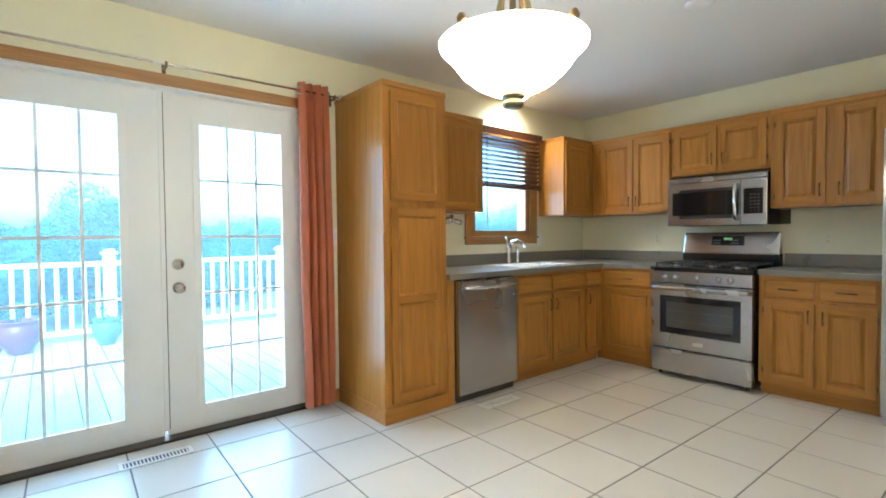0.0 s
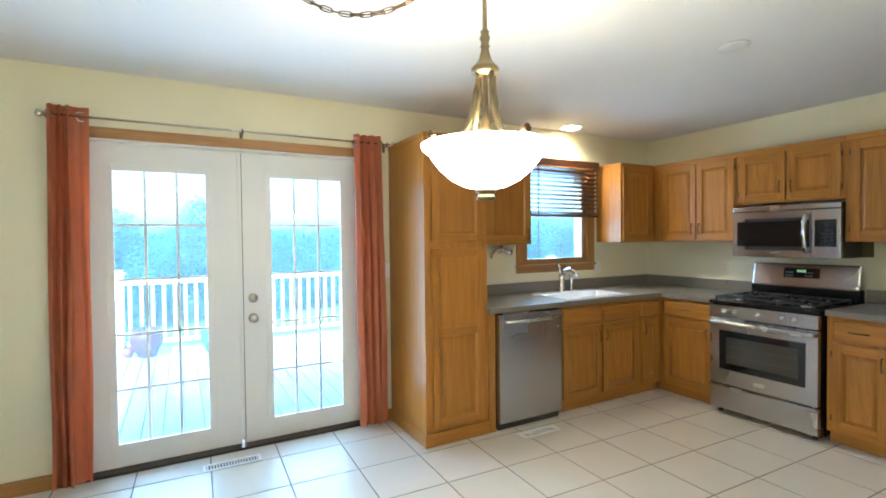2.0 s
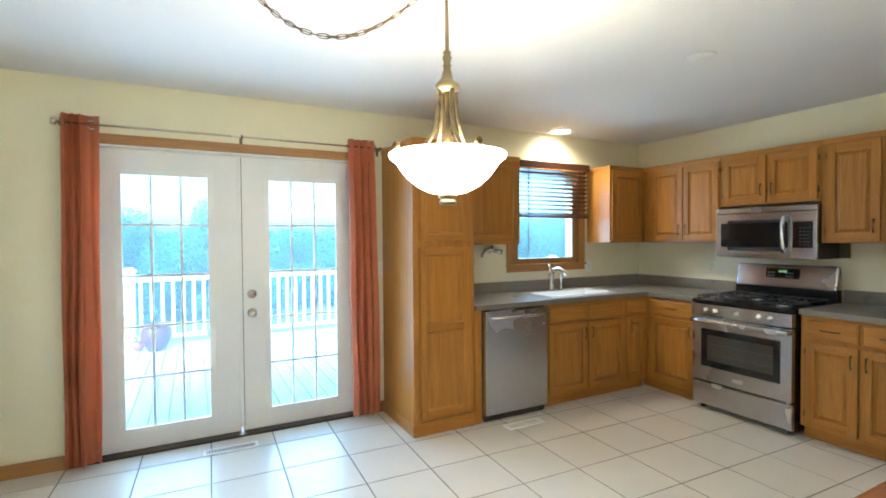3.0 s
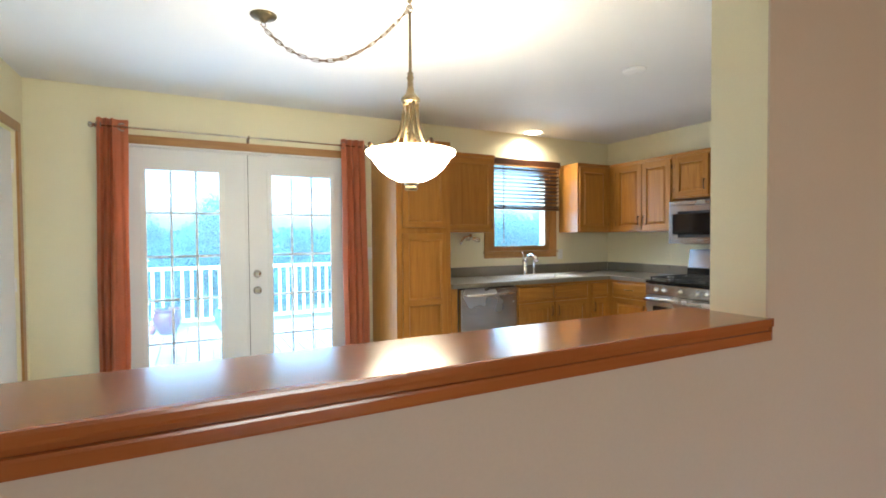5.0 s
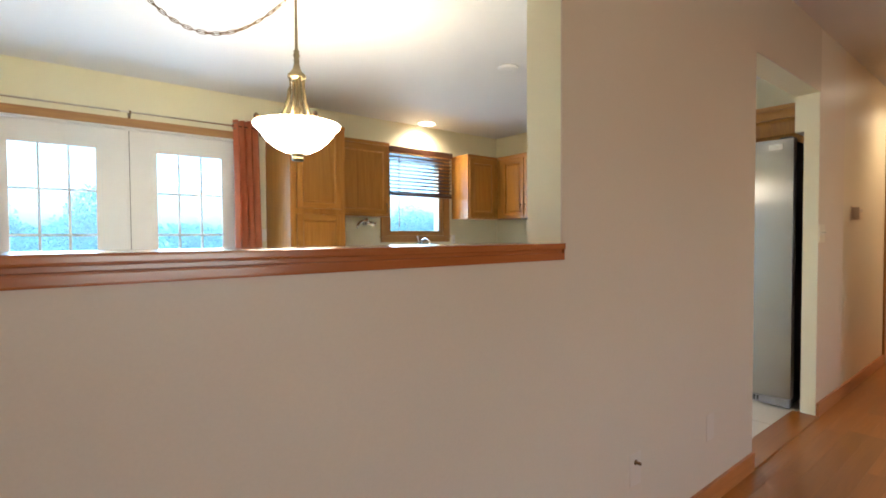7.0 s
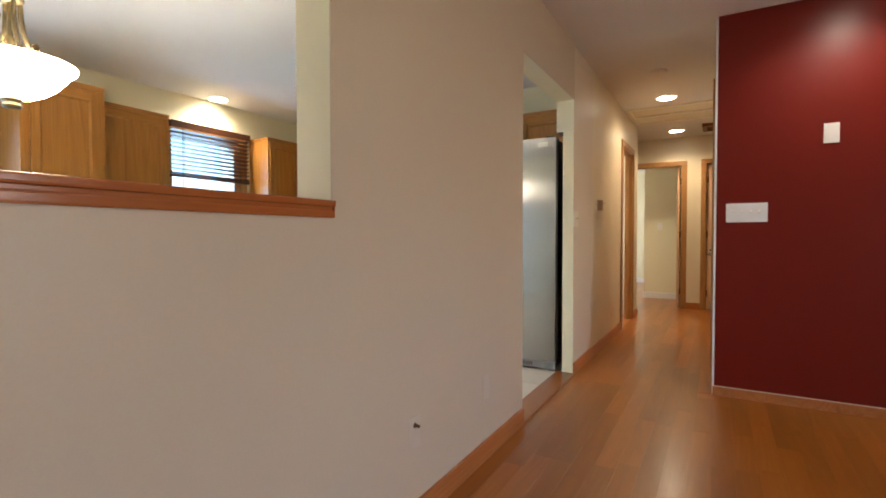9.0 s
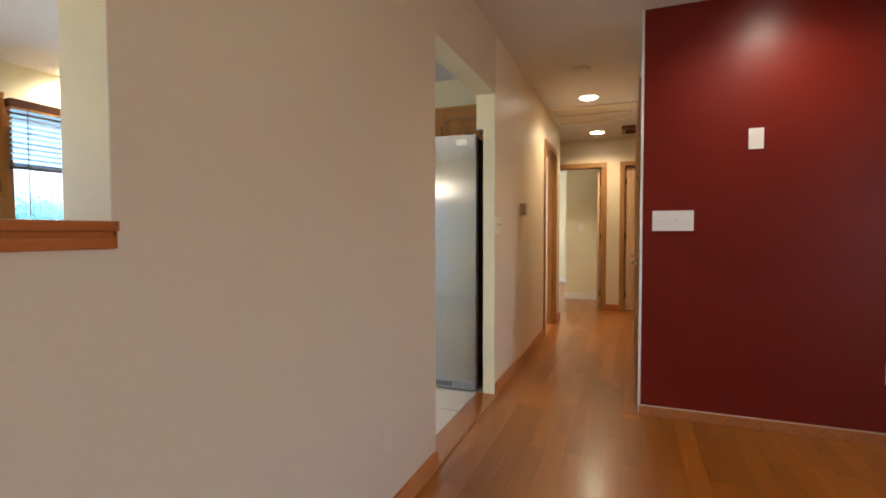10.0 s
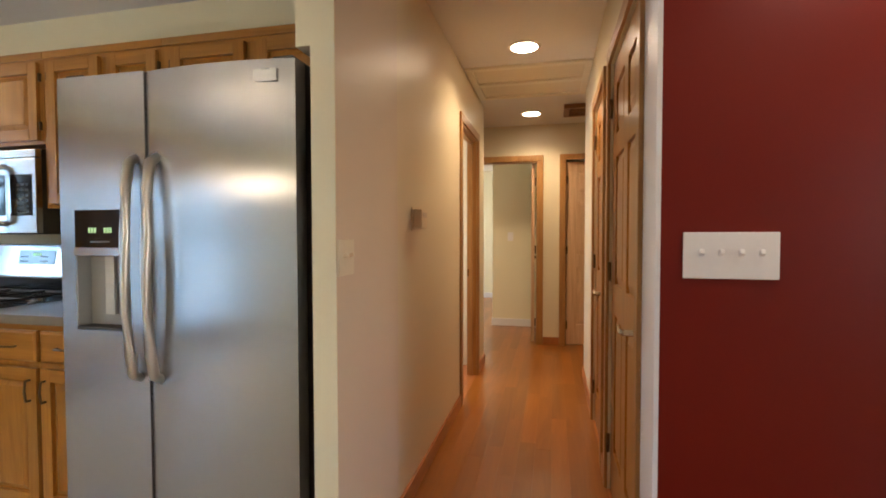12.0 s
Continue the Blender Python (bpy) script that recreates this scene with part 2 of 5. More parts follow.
soil = surface("potting_soil", (0.05, 0.035, 0.025), 0.9, vary=0.3, bump=0.5)
grass_mat = surface("meadow_grass", (0.10, 0.16, 0.055), 0.9, vary=0.35, scale=0.4, fine=6, bump=0.5, spin=False)


def leafy(m):
    """Lets light through a leaf's blade."""
    n, l = m.node_tree.nodes, m.node_tree.links
    t, mix = n.new("ShaderNodeBsdfTranslucent"), n.new("ShaderNodeMixShader")
    b = n["Principled BSDF"]
    l.new(b.inputs["Base Color"].links[0].from_socket, t.inputs[0])
    mix.inputs[0].default_value = 0.5
    l.new(b.outputs[0], mix.inputs[1])
    l.new(t.outputs[0], mix.inputs[2])
    l.new(mix.outputs[0], n["Material Output"].inputs[0])
    return m


leaf_mats = [surface("foliage_a", (0.05, 0.185, 0.165), 0.7, vary=0.2, scale=0.8, fine=5, bump=0.0),
             surface("foliage_b", (0.055, 0.195, 0.18), 0.7, vary=0.2, scale=0.8, fine=5, bump=0.0)]
for m in leaf_mats:
    leafy(m)
bark = surface("bark", (0.10, 0.075, 0.055), 0.9, vary=0.3, scale=8, fine=30, bump=0.6)

# ---- mesh helpers ----


def box(bm, x0, x1, y0, y1, z0, z1, bevel=0.0):
    r = bmesh.ops.create_cube(bm, size=1.0, matrix=Matrix.Translation(((x0 + x1) / 2, (y0 + y1) / 2, (z0 + z1) / 2)) @ Matrix.Diagonal((abs(x1 - x0), abs(y1 - y0), abs(z1 - z0), 1)))
    if bevel:
        edges = {e for v in r["verts"] for e in v.link_edges}
        bmesh.ops.bevel(bm, geom=list(edges), offset=bevel, segments=2, affect="EDGES", profile=0.7)
    return bm


def boxes(*rows, bevel=0.0):
    bm = bmesh.new()
    for row in rows:
        box(bm, *row, bevel=bevel)
    return bm


def holed(xs, zs, y0, y1):
    """A slab with one rectangular hole: xs and zs give the outer and inner edges in order."""
    bm = bmesh.new()
    net = [[[bm.verts.new((x, y, z)) for x in xs] for z in zs] for y in (y0, y1)]
    for j in range(3):
        for i in range(3):
            if (i, j) != (1, 1):
                for f in (0, 1):
                    bm.faces.new((net[f][j][i], net[f][j][i + 1], net[f][j + 1][i + 1], net[f][j + 1][i]))
    for ring in ([(0, 0), (1, 0), (2, 0), (3, 0), (3, 1), (3, 2), (3, 3), (2, 3), (1, 3), (0, 3), (0, 2), (0, 1)], [(1, 1), (1, 2), (2, 2), (2, 1)]):
        for (i, j), (k, m) in zip(ring, ring[1:] + ring[:1]):
            bm.faces.new((net[0][m][k], net[0][j][i], net[1][j][i], net[1][m][k]))
    return bm


def lathe(bm, profile, seg=32, place=(0, 0, 0), wob=0.0, lobes=0):
    """A turned shape from (radius, height) rows about the z axis."""
    rings = []
    for r, z in profile:
        ring = []
        for i in range(seg):
            a = 2 * math.pi * i / seg
            rr = r * (1 + (wob * math.cos(lobes * a) if lobes else 0))
            ring.append(bm.verts.new((place[0] + rr * math.cos(a), place[1] + rr * math.sin(a), place[2] + z)))
        rings.append(ring)
    for p, q in zip(rings, rings[1:]):
        for i in range(seg):
            j = (i + 1) % seg
            bm.faces.new((p[i], p[j], q[j], q[i]))
    if profile[0][0] > 1e-4:
        bm.faces.new(rings[0][::-1])
    if profile[-1][0] > 1e-4:
        bm.faces.new(rings[-1])
    return bm


def tube(bm, pts, r, seg=10, closed=False, flat=1.0):
    """A round bar along points."""
    pts = [Vector(p) for p in pts]
    rings, n = [], len(pts)
    up = Vector((0, 0, 1))
    for i, p in enumerate(pts):
        a, c = pts[(i - 1) % n if closed else max(i - 1, 0)], pts[(i + 1) % n if closed else min(i + 1, n - 1)]
        d = (c - a).normalized()
        s = d.cross(up)
        if s.length < 0.05:
            s = d.cross(Vector((1, 0, 0)))
        s.normalize()
        u = s.cross(d)
        rad = r[i] if isinstance(r, (list, tuple)) else r
        rings.append([bm.verts.new(p + rad * (math.cos(2 * math.pi * k / seg) * s * flat + math.sin(2 * math.pi * k / seg) * u)) for k in range(seg)])
    pairs = list(zip(rings, rings[1:])) + ([(rings[-1], rings[0])] if closed else [])
    for p, q in pairs:
        for k in range(seg):
            bm.faces.new((p[k], q[k], q[(k + 1) % seg], p[(k + 1) % seg]))
    if not closed:
        bm.faces.new(rings[0])
        bm.faces.new(rings[-1][::-1])
    return bm


def tubes(*rows, seg=10):
    bm = bmesh.new()
    for pts, r in rows:
        tube(bm, pts, r, seg)
    return bm


def to_mesh(name, bm, material, smooth=False):
    bmesh.ops.recalc_face_normals(bm, faces=bm.faces)
    me = bpy.data.meshes.new(name)
    bm.to_mesh(me)
    bm.free()
    me.materials.append(material)
    if smooth:
        for p in me.polygons:
            p.use_smooth = True
    return me


def part(name, bm, material, parent, label="", smooth=False):
    ob = new(name, to_mesh(name, bm, material, smooth))
    ob.parent = parent
    if label:
        ob["label"] = label
    return ob


def thing(name, label, category, at=None, group="", kind=""):
    ob = new(name)
    ob.empty_display_size = 0.1
    if at is not None:
        ob.matrix_world = at
    return tagged(ob, label, category, group, kind)


def solid(name, bm, material, label, category, at=None, group="", kind="", smooth=False):
    ob = new(name, to_mesh(name, bm, material, smooth))
    if at is not None:
        ob.matrix_world = at
    return tagged(ob, label, category, group, kind)


def structure(name, bm, material, label, category="wall"):
    return solid(name, bm, material, label, category, kind="structure")


# ---- structure ----
H = 2.44
YN, XE, XW = 3.40, 4.96, -0.56      # kitchen walls
YP0, YP1 = -0.25, -0.12             # partition between kitchen and living room
DX0, DX1, DZ = -0.055, 1.775, 2.04  # french doors' opening
WX0, WX1, WZ0, WZ1 = 3.26, 4.05, 1.17, 2.07  # window's opening
JX, LZ = 1.60, 1.10                 # jamb and height of the half wall
OX0, OX1, OZ = 3.095, 4.165, 2.045  # opening between kitchen and living room
HY, HX1 = -1.160, 8.23               # hall's far side and end
OUT = YN + 0.15

structure("wall_north", boxes((XW - 0.15, DX0, YN, OUT, 0, H), (DX0, DX1, YN, OUT, DZ, H), (DX1, WX0, YN, OUT, 0, H), (WX0, WX1, YN, OUT, 0, WZ0), (WX0, WX1, YN, OUT, WZ1, H), (WX1, XE + 0.15, YN, OUT, 0, H)), cream, "cream painted kitchen wall with french doors and window")
structure("wall_east", boxes((XE, XE + 0.12, -0.17, YN, 0, H)), cream, "cream painted kitchen wall behind the range")
structure("wall_west", boxes((XW - 0.12, XW, YP1, 2.44, 0, H), (XW - 0.12, XW, 3.23, YN, 0, H), (XW - 0.12, XW, 2.44, 3.23, 2.04, H)), cream, "cream painted kitchen wall with white door")
part_w = structure("wall_partition", boxes((-1.3, -0.45, YP0, YP1, 0, H), (-0.45, JX, YP0, YP1, 0, LZ), (JX, OX0, YP0, YP1, 0, H), (OX0, OX1, YP0, YP1, OZ, H), (-0.45, JX, YP0, YP1, 2.30, H)), cream, "partition wall with pass-through opening and doorway")
for nm, x0, x1, z0, z1 in (("wall_living_west", -1.3, -0.45, 0, H), ("wall_half_height", -0.45, JX, 0, LZ), ("wall_living_pier", JX, OX0, 0, H), ("wall_opening_header", OX0, OX1, OZ, H), ("wall_ledge_header", -0.45, JX, 2.30, H)):
    structure(nm, boxes((x0, x1, YP0 - 0.004, YP0, z0, z1)), beige, "beige painted living room side of the partition")
structure("wall_hall_north", boxes((4.755, 5.08, YP0, -0.17, 0, H), (5.08, 6.20, YP0, -0.165, 0, H), (6.20, 6.93, YP0, -0.165, 2.04, H), (6.93, 7.35, YP0, -0.165, 0, H)), hallpaint, "cream beige hallway wall with thermostat")
structure("wall_hall_corner", boxes((OX1, XE, -0.17, -0.121, 1.815, H), (OX1, 4.755, YP0, -0.17, 0, H)), hall_pink, "pinkish beige painted end of the hallway wall")
structure("trim_jamb_doorway", boxes((OX1 - 0.004, OX1 - 0.0005, YP0, -0.17, 0.0, OZ), (OX1 - 0.004, OX1 - 0.0005, -0.17, -0.121, 1.815, OZ)), cream, "cream painted jamb of the kitchen doorway", "trim")
structure("wall_side_room", boxes((5.08, 6.0, 1.2, 1.32, 0, H), (6.0, 7.0, 1.2, 1.32, 0, 0.9), (6.0, 7.0, 1.2, 1.32, 2.1, H), (7.0, 7.23, 1.2, 1.32, 0, H)), cream, "pale wall of the side room with an assumed window")
structure("wall_hall_south", boxes((4.29, 4.41, HY - 0.12, HY, 0, H), (4.41, 5.22, HY - 0.12, HY, 2.04, H), (5.22, 5.48, HY - 0.12, HY, 0, H), (5.48, 6.09, HY - 0.12, HY, 2.04, H), (6.09, 7.10, HY - 0.12, HY, 0, H)), hallpaint, "hallway wall with two panelled doors")
structure("wall_red", boxes((4.165, 4.29, -4.6, HY - 0.011, 0.012, H)), red, "dark red painted accent wall")
structure("trim_corner", boxes((4.163, 4.346, HY - 0.011, HY + 0.002, 0.0, H)), white_paint, "white corner edge of the red wall", "trim")
structure("baseboard_red_wall", boxes((4.150, 4.165, -4.6, HY - 0.002, 0.0, 0.058), bevel=0.003), base_oak, "low oak baseboard of the red wall", "baseboard")
structure("trim_red_wall_foot", boxes((4.152, 4.165, -4.6, HY - 0.011, 0.058, 0.062)), caulk, "pale caulk line above the baseboard", "trim")
structure("wall_hall_end", boxes((HX1, HX1 + 0.12, 0.035, 1.2, 0, H), (HX1, HX1 + 0.12, -0.727, 0.035, 2.045, H), (HX1, HX1 + 0.12, -1.025, -0.727, 0, H), (HX1, HX1 + 0.12, -1.78, -1.025, 2.045, H), (HX1, HX1 + 0.12, -2.6, -1.78, 0, H)), hallpaint, "hallway end wall with two doorways")
structure("wall_cross_hall", boxes((7.23, 7.35, YP1, 1.2, 0, H), (7.23, HX1, 1.2, 1.32, 0, H), (6.98, 7.10, -2.6, HY - 0.12, 0, H), (6.98, HX1 + 0.12, -2.72, -2.6, 0, H)), hallpaint, "cross hall walls")
structure("wall_far_room", boxes((9.25, 9.37, -1.0, -0.10, 0, H), (9.37, 12.0, -0.22, -0.10, 0, H), (12.0, 12.12, -0.22, 2.62, 0, H), (HX1, 8.45, 2.5, 2.62, 0, H), (9.2, 10.3, 2.5, 2.62, 0, H), (11.3, 12.0, 2.5, 2.62, 0, H), (10.3, 11.3, 2.5, 2.62, 0, 0.9), (10.3, 11.3, 2.5, 2.62, 2.1, H), (8.45, 9.2, 2.5, 2.62, 0, 0.9), (8.45, 9.2, 2.5, 2.62, 2.1, H), (8.35, 9.25, -1.12, -1.0, 0, H), (8.23, 8.35, 1.2, 2.5, 0, H)), cream, "pale yellow bedroom walls beyond the hallway")
structure("wall_closet_room", boxes((9.4, 9.52, -2.6, -1.12, 0, H), (8.35, 9.52, -2.72, -2.6, 0, H)), cream, "small room walls behind the ajar door")
structure("wall_south", boxes((-1.3, 0.45, -4.75, -4.6, 0, H), (2.15, 4.29, -4.75, -4.6, 0, H), (0.45, 2.15, -4.75, -4.6, 0, 0.8), (0.45, 2.15, -4.75, -4.6, 2.1, H)), beige, "beige living room wall with an assumed window")
structure("wall_living_west", boxes((-1.45, -1.3, -4.75, YP1, 0, H)), beige, "beige living room wall")
structure("ceiling", boxes((-1.45, 12.12, -4.75, OUT, H, H + 0.12)), ceiling_white, "white textured ceiling", "ceiling")
floor_k = structure("floor_kitchen", boxes((XW - 0.15, XE + 0.12, YP1 - 0.03, OUT, -0.12, -0.0018)), grout, "cream ceramic tile kitchen floor with grey grout", "floor")
floor_w = structure("floor_wood", boxes((-1.45, 12.12, -4.75, YP1 - 0.03, -0.12, -0.002), (XE + 0.12, 12.12, YP1 - 0.03, 2.62, -0.12, -0.002)), base_oak, "glossy red-brown oak plank floor", "floor")

# ---- windows and doors of the setting ----


def frame_rows(x0, x1, z0, z1, w, y0, y1):
    return [(x0, x0 + w, y0, y1, z0, z1), (x1 - w, x1, y0, y1, z0, z1), (x0 + w, x1 - w, y0, y1, z1 - w, z1), (x0 + w, x1 - w, y0, y1, z0, z0 + w)]


def french_door(x0, x1, knob):
    """A white glazed door leaf with its applied grille, in the plane of the north wall."""
    leaf = thing("french_door", "white glazed french door with fifteen-lite grille, closed", "door", group="pair of french doors")
    gx0, gx1, gz0, gz1 = x0 + 0.185, x1 - 0.185, 0.15, 1.872
    y0, y1 = 3.475, 3.52
    part("stile", boxes((x0, gx0, y0, y1, 0.016, DZ - 0.012)), white_paint, leaf)
    part("stile", boxes((gx1, x1, y0, y1, 0.016, DZ - 0.012)), white_paint, leaf)
    part("top_rail", boxes((gx0, gx1, y0, y1, gz1, DZ - 0.012)), white_paint, leaf)
    part("bottom_rail", boxes((gx0, gx1, y0, y1, 0.016, gz0)), white_paint, leaf)
    part("lite_moulding", boxes(*frame_rows(gx0 - 0.03, gx1 + 0.03, gz0 - 0.03, gz1 + 0.03, 0.042, y0 - 0.010, y0), bevel=0.003), white_paint, leaf)
    pane = part("pane", boxes((gx0, gx1, 3.495, 3.499, gz0, gz1)), pane_glass, leaf, "clear glass pane")
    pane.visible_shadow = False
    for i in (1, 2):
        x = gx0 + (gx1 - gx0) * i / 3
        part("muntin", boxes((x - 0.008, x + 0.008, 3.484, 3.494, gz0, gz1)), white_paint, leaf)
    for i in range(1, 5):
        z = gz0 + (gz1 - gz0) * i / 5
        part("muntin", boxes((gx0, gx1, 3.4845, 3.4935, z - 0.008, z + 0.008)), white_paint, leaf)
    if knob:
        kx = x0 + 0.068
        for z, r, nm in ((1.022, 0.030, "deadbolt"), (0.882, 0.027, "knob")):
            bm = bmesh.new()
            prof = [(0.033, 0), (0.033, 0.008), (0.012, 0.012), (0.012, 0.035), (r, 0.045), (r, 0.062), (r * 0.7, 0.070), (0, 0.071)] if nm == "knob" else [(0.033, 0), (0.033, 0.008), (0.027, 0.016), (0.026, 0.022), (0, 0.023)]
            lathe(bm, prof, 24)
            if nm == "deadbolt":
                box(bm, -0.004, 0.004, -0.014, 0.014, 0.02, 0.036, 0.002)
            k = part(nm, bm, nickel, leaf, "satin nickel " + nm, True)
            k.matrix_local = pose(kx, y0, z, 90, 0, 0)
    return leaf


french_door(DX0 + 0.006, 0.855, False)
french_door(0.875, DX1 - 0.006, True)
solid("astragal", boxes((0.853, 0.877, 3.462, 3.474, 0.045, DZ - 0.012), bevel=0.003), white_paint, "white meeting strip between the french doors", "trim", kind="structure")
solid("door_gap_seal", boxes((0.8785, 0.8825, 3.470, 3.4748, 0.05, DZ - 0.02)), dark_plastic, "thin dark strip along the door edge", "trim", kind="structure")
structure("trim_french_door", boxes((DX0 - 0.07, DX0, YN - 0.018, YN, 0, DZ + 0.065), (DX1, DX1 + 0.07, YN - 0.018, YN, 0, DZ + 0.065), (DX0, DX1, YN - 0.018, YN, DZ, DZ + 0.065), bevel=0.004), trim_h, "oak casing round the french doors", "trim")
structure("trim_door_jamb", boxes((DX0, DX1, YN + 0.002, OUT, DZ - 0.012, DZ), (DX0, DX0 + 0.005, YN + 0.002, OUT, 0.04, DZ - 0.012), (DX1 - 0.005, DX1, YN + 0.002, OUT, 0.04, DZ - 0.012)), white_paint, "white jamb of the french doors", "trim")
structure("trim_threshold", boxes((DX0, DX1, YN - 0.003, OUT + 0.05, -0.004, 0.013), bevel=0.004), sill_bronze, "dark bronze door threshold", "trim")

win = thing("window_1", "oak-framed kitchen window with a raised dark wood blind", "window", kind="structure")
part("casing", boxes((WX0 - 0.085, WX0 + 0.002, YN - 0.02, YN, WZ0 - 0.002, WZ1 + 0.08), (WX1 - 0.002, WX1 + 0.09, YN - 0.02, YN, WZ0 - 0.002, WZ1 + 0.08), (WX0 + 0.002, WX1 - 0.002, YN - 0.02, YN, WZ1, WZ1 + 0.08), bevel=0.004), trim_v, win)
part("window_sill", boxes((WX0 - 0.095, WX1 + 0.10, YN - 0.035, YN + 0.06, WZ0 - 0.022, WZ0 - 0.002), (WX0 - 0.085, WX1 + 0.09, YN - 0.018, YN, WZ0 - 0.075, WZ0 - 0.022), bevel=0.004), trim_h, win)
part("window_frame", boxes(*frame_rows(WX0, WX1, WZ0, WZ1, 0.03, YN + 0.002, OUT - 0.01)), trim_v, win)
part("sash", boxes(*frame_rows(WX0 + 0.03, WX1 - 0.03, WZ0 + 0.03, WZ1 - 0.03, 0.022, YN + 0.008, YN + 0.045)), trim_v, win)
wp = part("pane", boxes((WX0 + 0.052, WX1 - 0.052, YN + 0.024, YN + 0.028, WZ0 + 0.052, WZ1 - 0.052)), pane_glass, win)
wp.visible_shadow = False

blind = thing("window_blind", "dark brown wooden venetian blind, half raised", "blind")
BX0, BX1, BY = WX0 + 0.0, WX1 + 0.07, YN - 0.062
part("valance", boxes((BX0 - 0.01, BX1 + 0.01, BY - 0.036, BY - 0.026, 2.085, 2.15), (BX0 - 0.01, BX0 - 0.002, BY - 0.026, YN - 0.021, 2.085, 2.15), (BX1 + 0.002, BX1 + 0.01, BY - 0.026, YN - 0.021, 2.085, 2.15), bevel=0.003), blind_mat, blind)
slat_me = None
for i in range(10):
    z = 2.065 - i * 0.041
    if slat_me is None:
        bm = boxes((-(BX1 - BX0) / 2, (BX1 - BX0) / 2, -0.025, 0.025, -0.0015, 0.0015))
        slat_me = to_mesh("slat", bm, blind_mat)
    o = new("slat", slat_me)
    o.parent = blind
    o.matrix_local = pose((BX0 + BX1) / 2, BY, z, -18 + random.uniform(-1.5, 1.5), 0, random.uniform(-0.2, 0.2))
for i in range(5):
    o = new("slat", slat_me)
    o.parent = blind
    o.matrix_local = pose((BX0 + BX1) / 2, BY, 1.636 + i * 0.006, 0, 0, 0)
part("bottom_rail", boxes((BX0, BX1, BY - 0.026, BY + 0.026, 1.612, 1.632), bevel=0.003), blind_mat, blind)
for x in (BX0 + 0.12, BX1 - 0.12):
    part("ladder_cord", tubes(([(x, BY - 0.028, 1.62), (x, BY - 0.028, 2.09)], 0.0012), seg=5), blind_mat, blind)
part("tilt_wand", tubes(([(BX0 + 0.10, BY - 0.035, 2.09), (BX0 + 0.10, BY - 0.036, 1.26)], 0.004), seg=6), blind_mat, blind)


def casing_rows(a0, a1, top, w=0.062):
    return [(a0 - w, a0), (a1, a1 + w)], (a0 - w, a1 + w, top, top + w)


def wall_casing(name, axis, a0, a1, top, c0, c1, label):
    """Oak casing round a door opening a0..a1, between c0 and c1 across the wall's face."""
    sides, (h0, h1, t0, t1) = casing_rows(a0, a1, top)
    rows = [(s0, s1, c0, c1, 0, top) for s0, s1 in sides] + [(h0, h1, c0, c1, t0, t1)]
    if axis == "y":
        rows = [(r[2], r[3], r[0], r[1], r[4], r[5]) for r in rows]
    return structure(name, boxes(*rows, bevel=0.005), trim_v, label, "trim")


def frustum(bm, x0, x1, z0, z1, ya, yb, inset):
    a = [bm.verts.new(p) for p in ((x0, ya, z0), (x1, ya, z0), (x1, ya, z1), (x0, ya, z1))]
    b = [bm.verts.new(p) for p in ((x0 + inset, yb, z0 + inset), (x1 - inset, yb, z0 + inset), (x1 - inset, yb, z1 - inset), (x0 + inset, yb, z1 - inset))]
    for i in range(4):
        j = (i + 1) % 4
        bm.faces.new((a[i], a[j], b[j], b[i]))
    bm.faces.new(b)
    bm.faces.new(a[::-1])


def six_panel(leaf, w, h, material, t=0.035):
    """Stiles, rails and six raised panels of a door leaf: local x 0..w, front at y=0, z 0..h."""
    st, mid = 0.11, 0.10
    rows_z = [(0.0, 0.22), (0.22, 0.86), (0.86, 1.00), (1.00, 1.58), (1.58, 1.68), (1.68, h - 0.11), (h - 0.11, h)]
    part("stile", boxes((0, st, 0, t, 0, h)), material, leaf)
    part("stile", boxes((w - st, w, 0, t, 0, h)), material, leaf)
    for i in (0, 2, 4, 6):
        part("rail", boxes((st, w - st, 0, t, rows_z[i][0], rows_z[i][1])), material, leaf)
    for i in (1, 3, 5):
        z0, z1 = rows_z[i]
        part("mullion", boxes((w / 2 - mid / 2, w / 2 + mid / 2, 0, t, z0, z1)), material, leaf)
        for x0, x1 in ((st, w / 2 - mid / 2), (w / 2 + mid / 2, w - st)):
            bm = bmesh.new()
            box(bm, x0, x1, 0.012, t - 0.012, z0, z1)
            frustum(bm, x0 + 0.008, x1 - 0.008, z0 + 0.008, z1 - 0.008, 0.0119, 0.002, 0.032)
            part("panel", bm, material, leaf)


def lever(parent, x, z, way):
    bm = bmesh.new()
    lathe(bm, [(0.031, 0), (0.031, 0.006), (0.026, 0.010), (0.011, 0.012), (0.011, 0.045), (0, 0.046)], 20)
    tube(bm, [(0, 0, 0.048), (way * 0.03, 0, 0.052), (way * 0.075, 0.002, 0.05), (way * 0.11, 0.004, 0.046)], [0.010, 0.009, 0.008, 0.006], 10)
    k = part("lever_handle", bm, nickel, parent, "brushed nickel lever handle", True)
    k.matrix_local = pose(x, 0, z, 90, 0, 0)


def hinges(parent, x, zs, y=-0.004, material=None):
    for z in zs:
        part("hinge", tubes(([(x, y, z - 0.045), (x, y, z + 0.045)], 0.008), seg=8), material or bronze, parent, "dark bronze hinge")


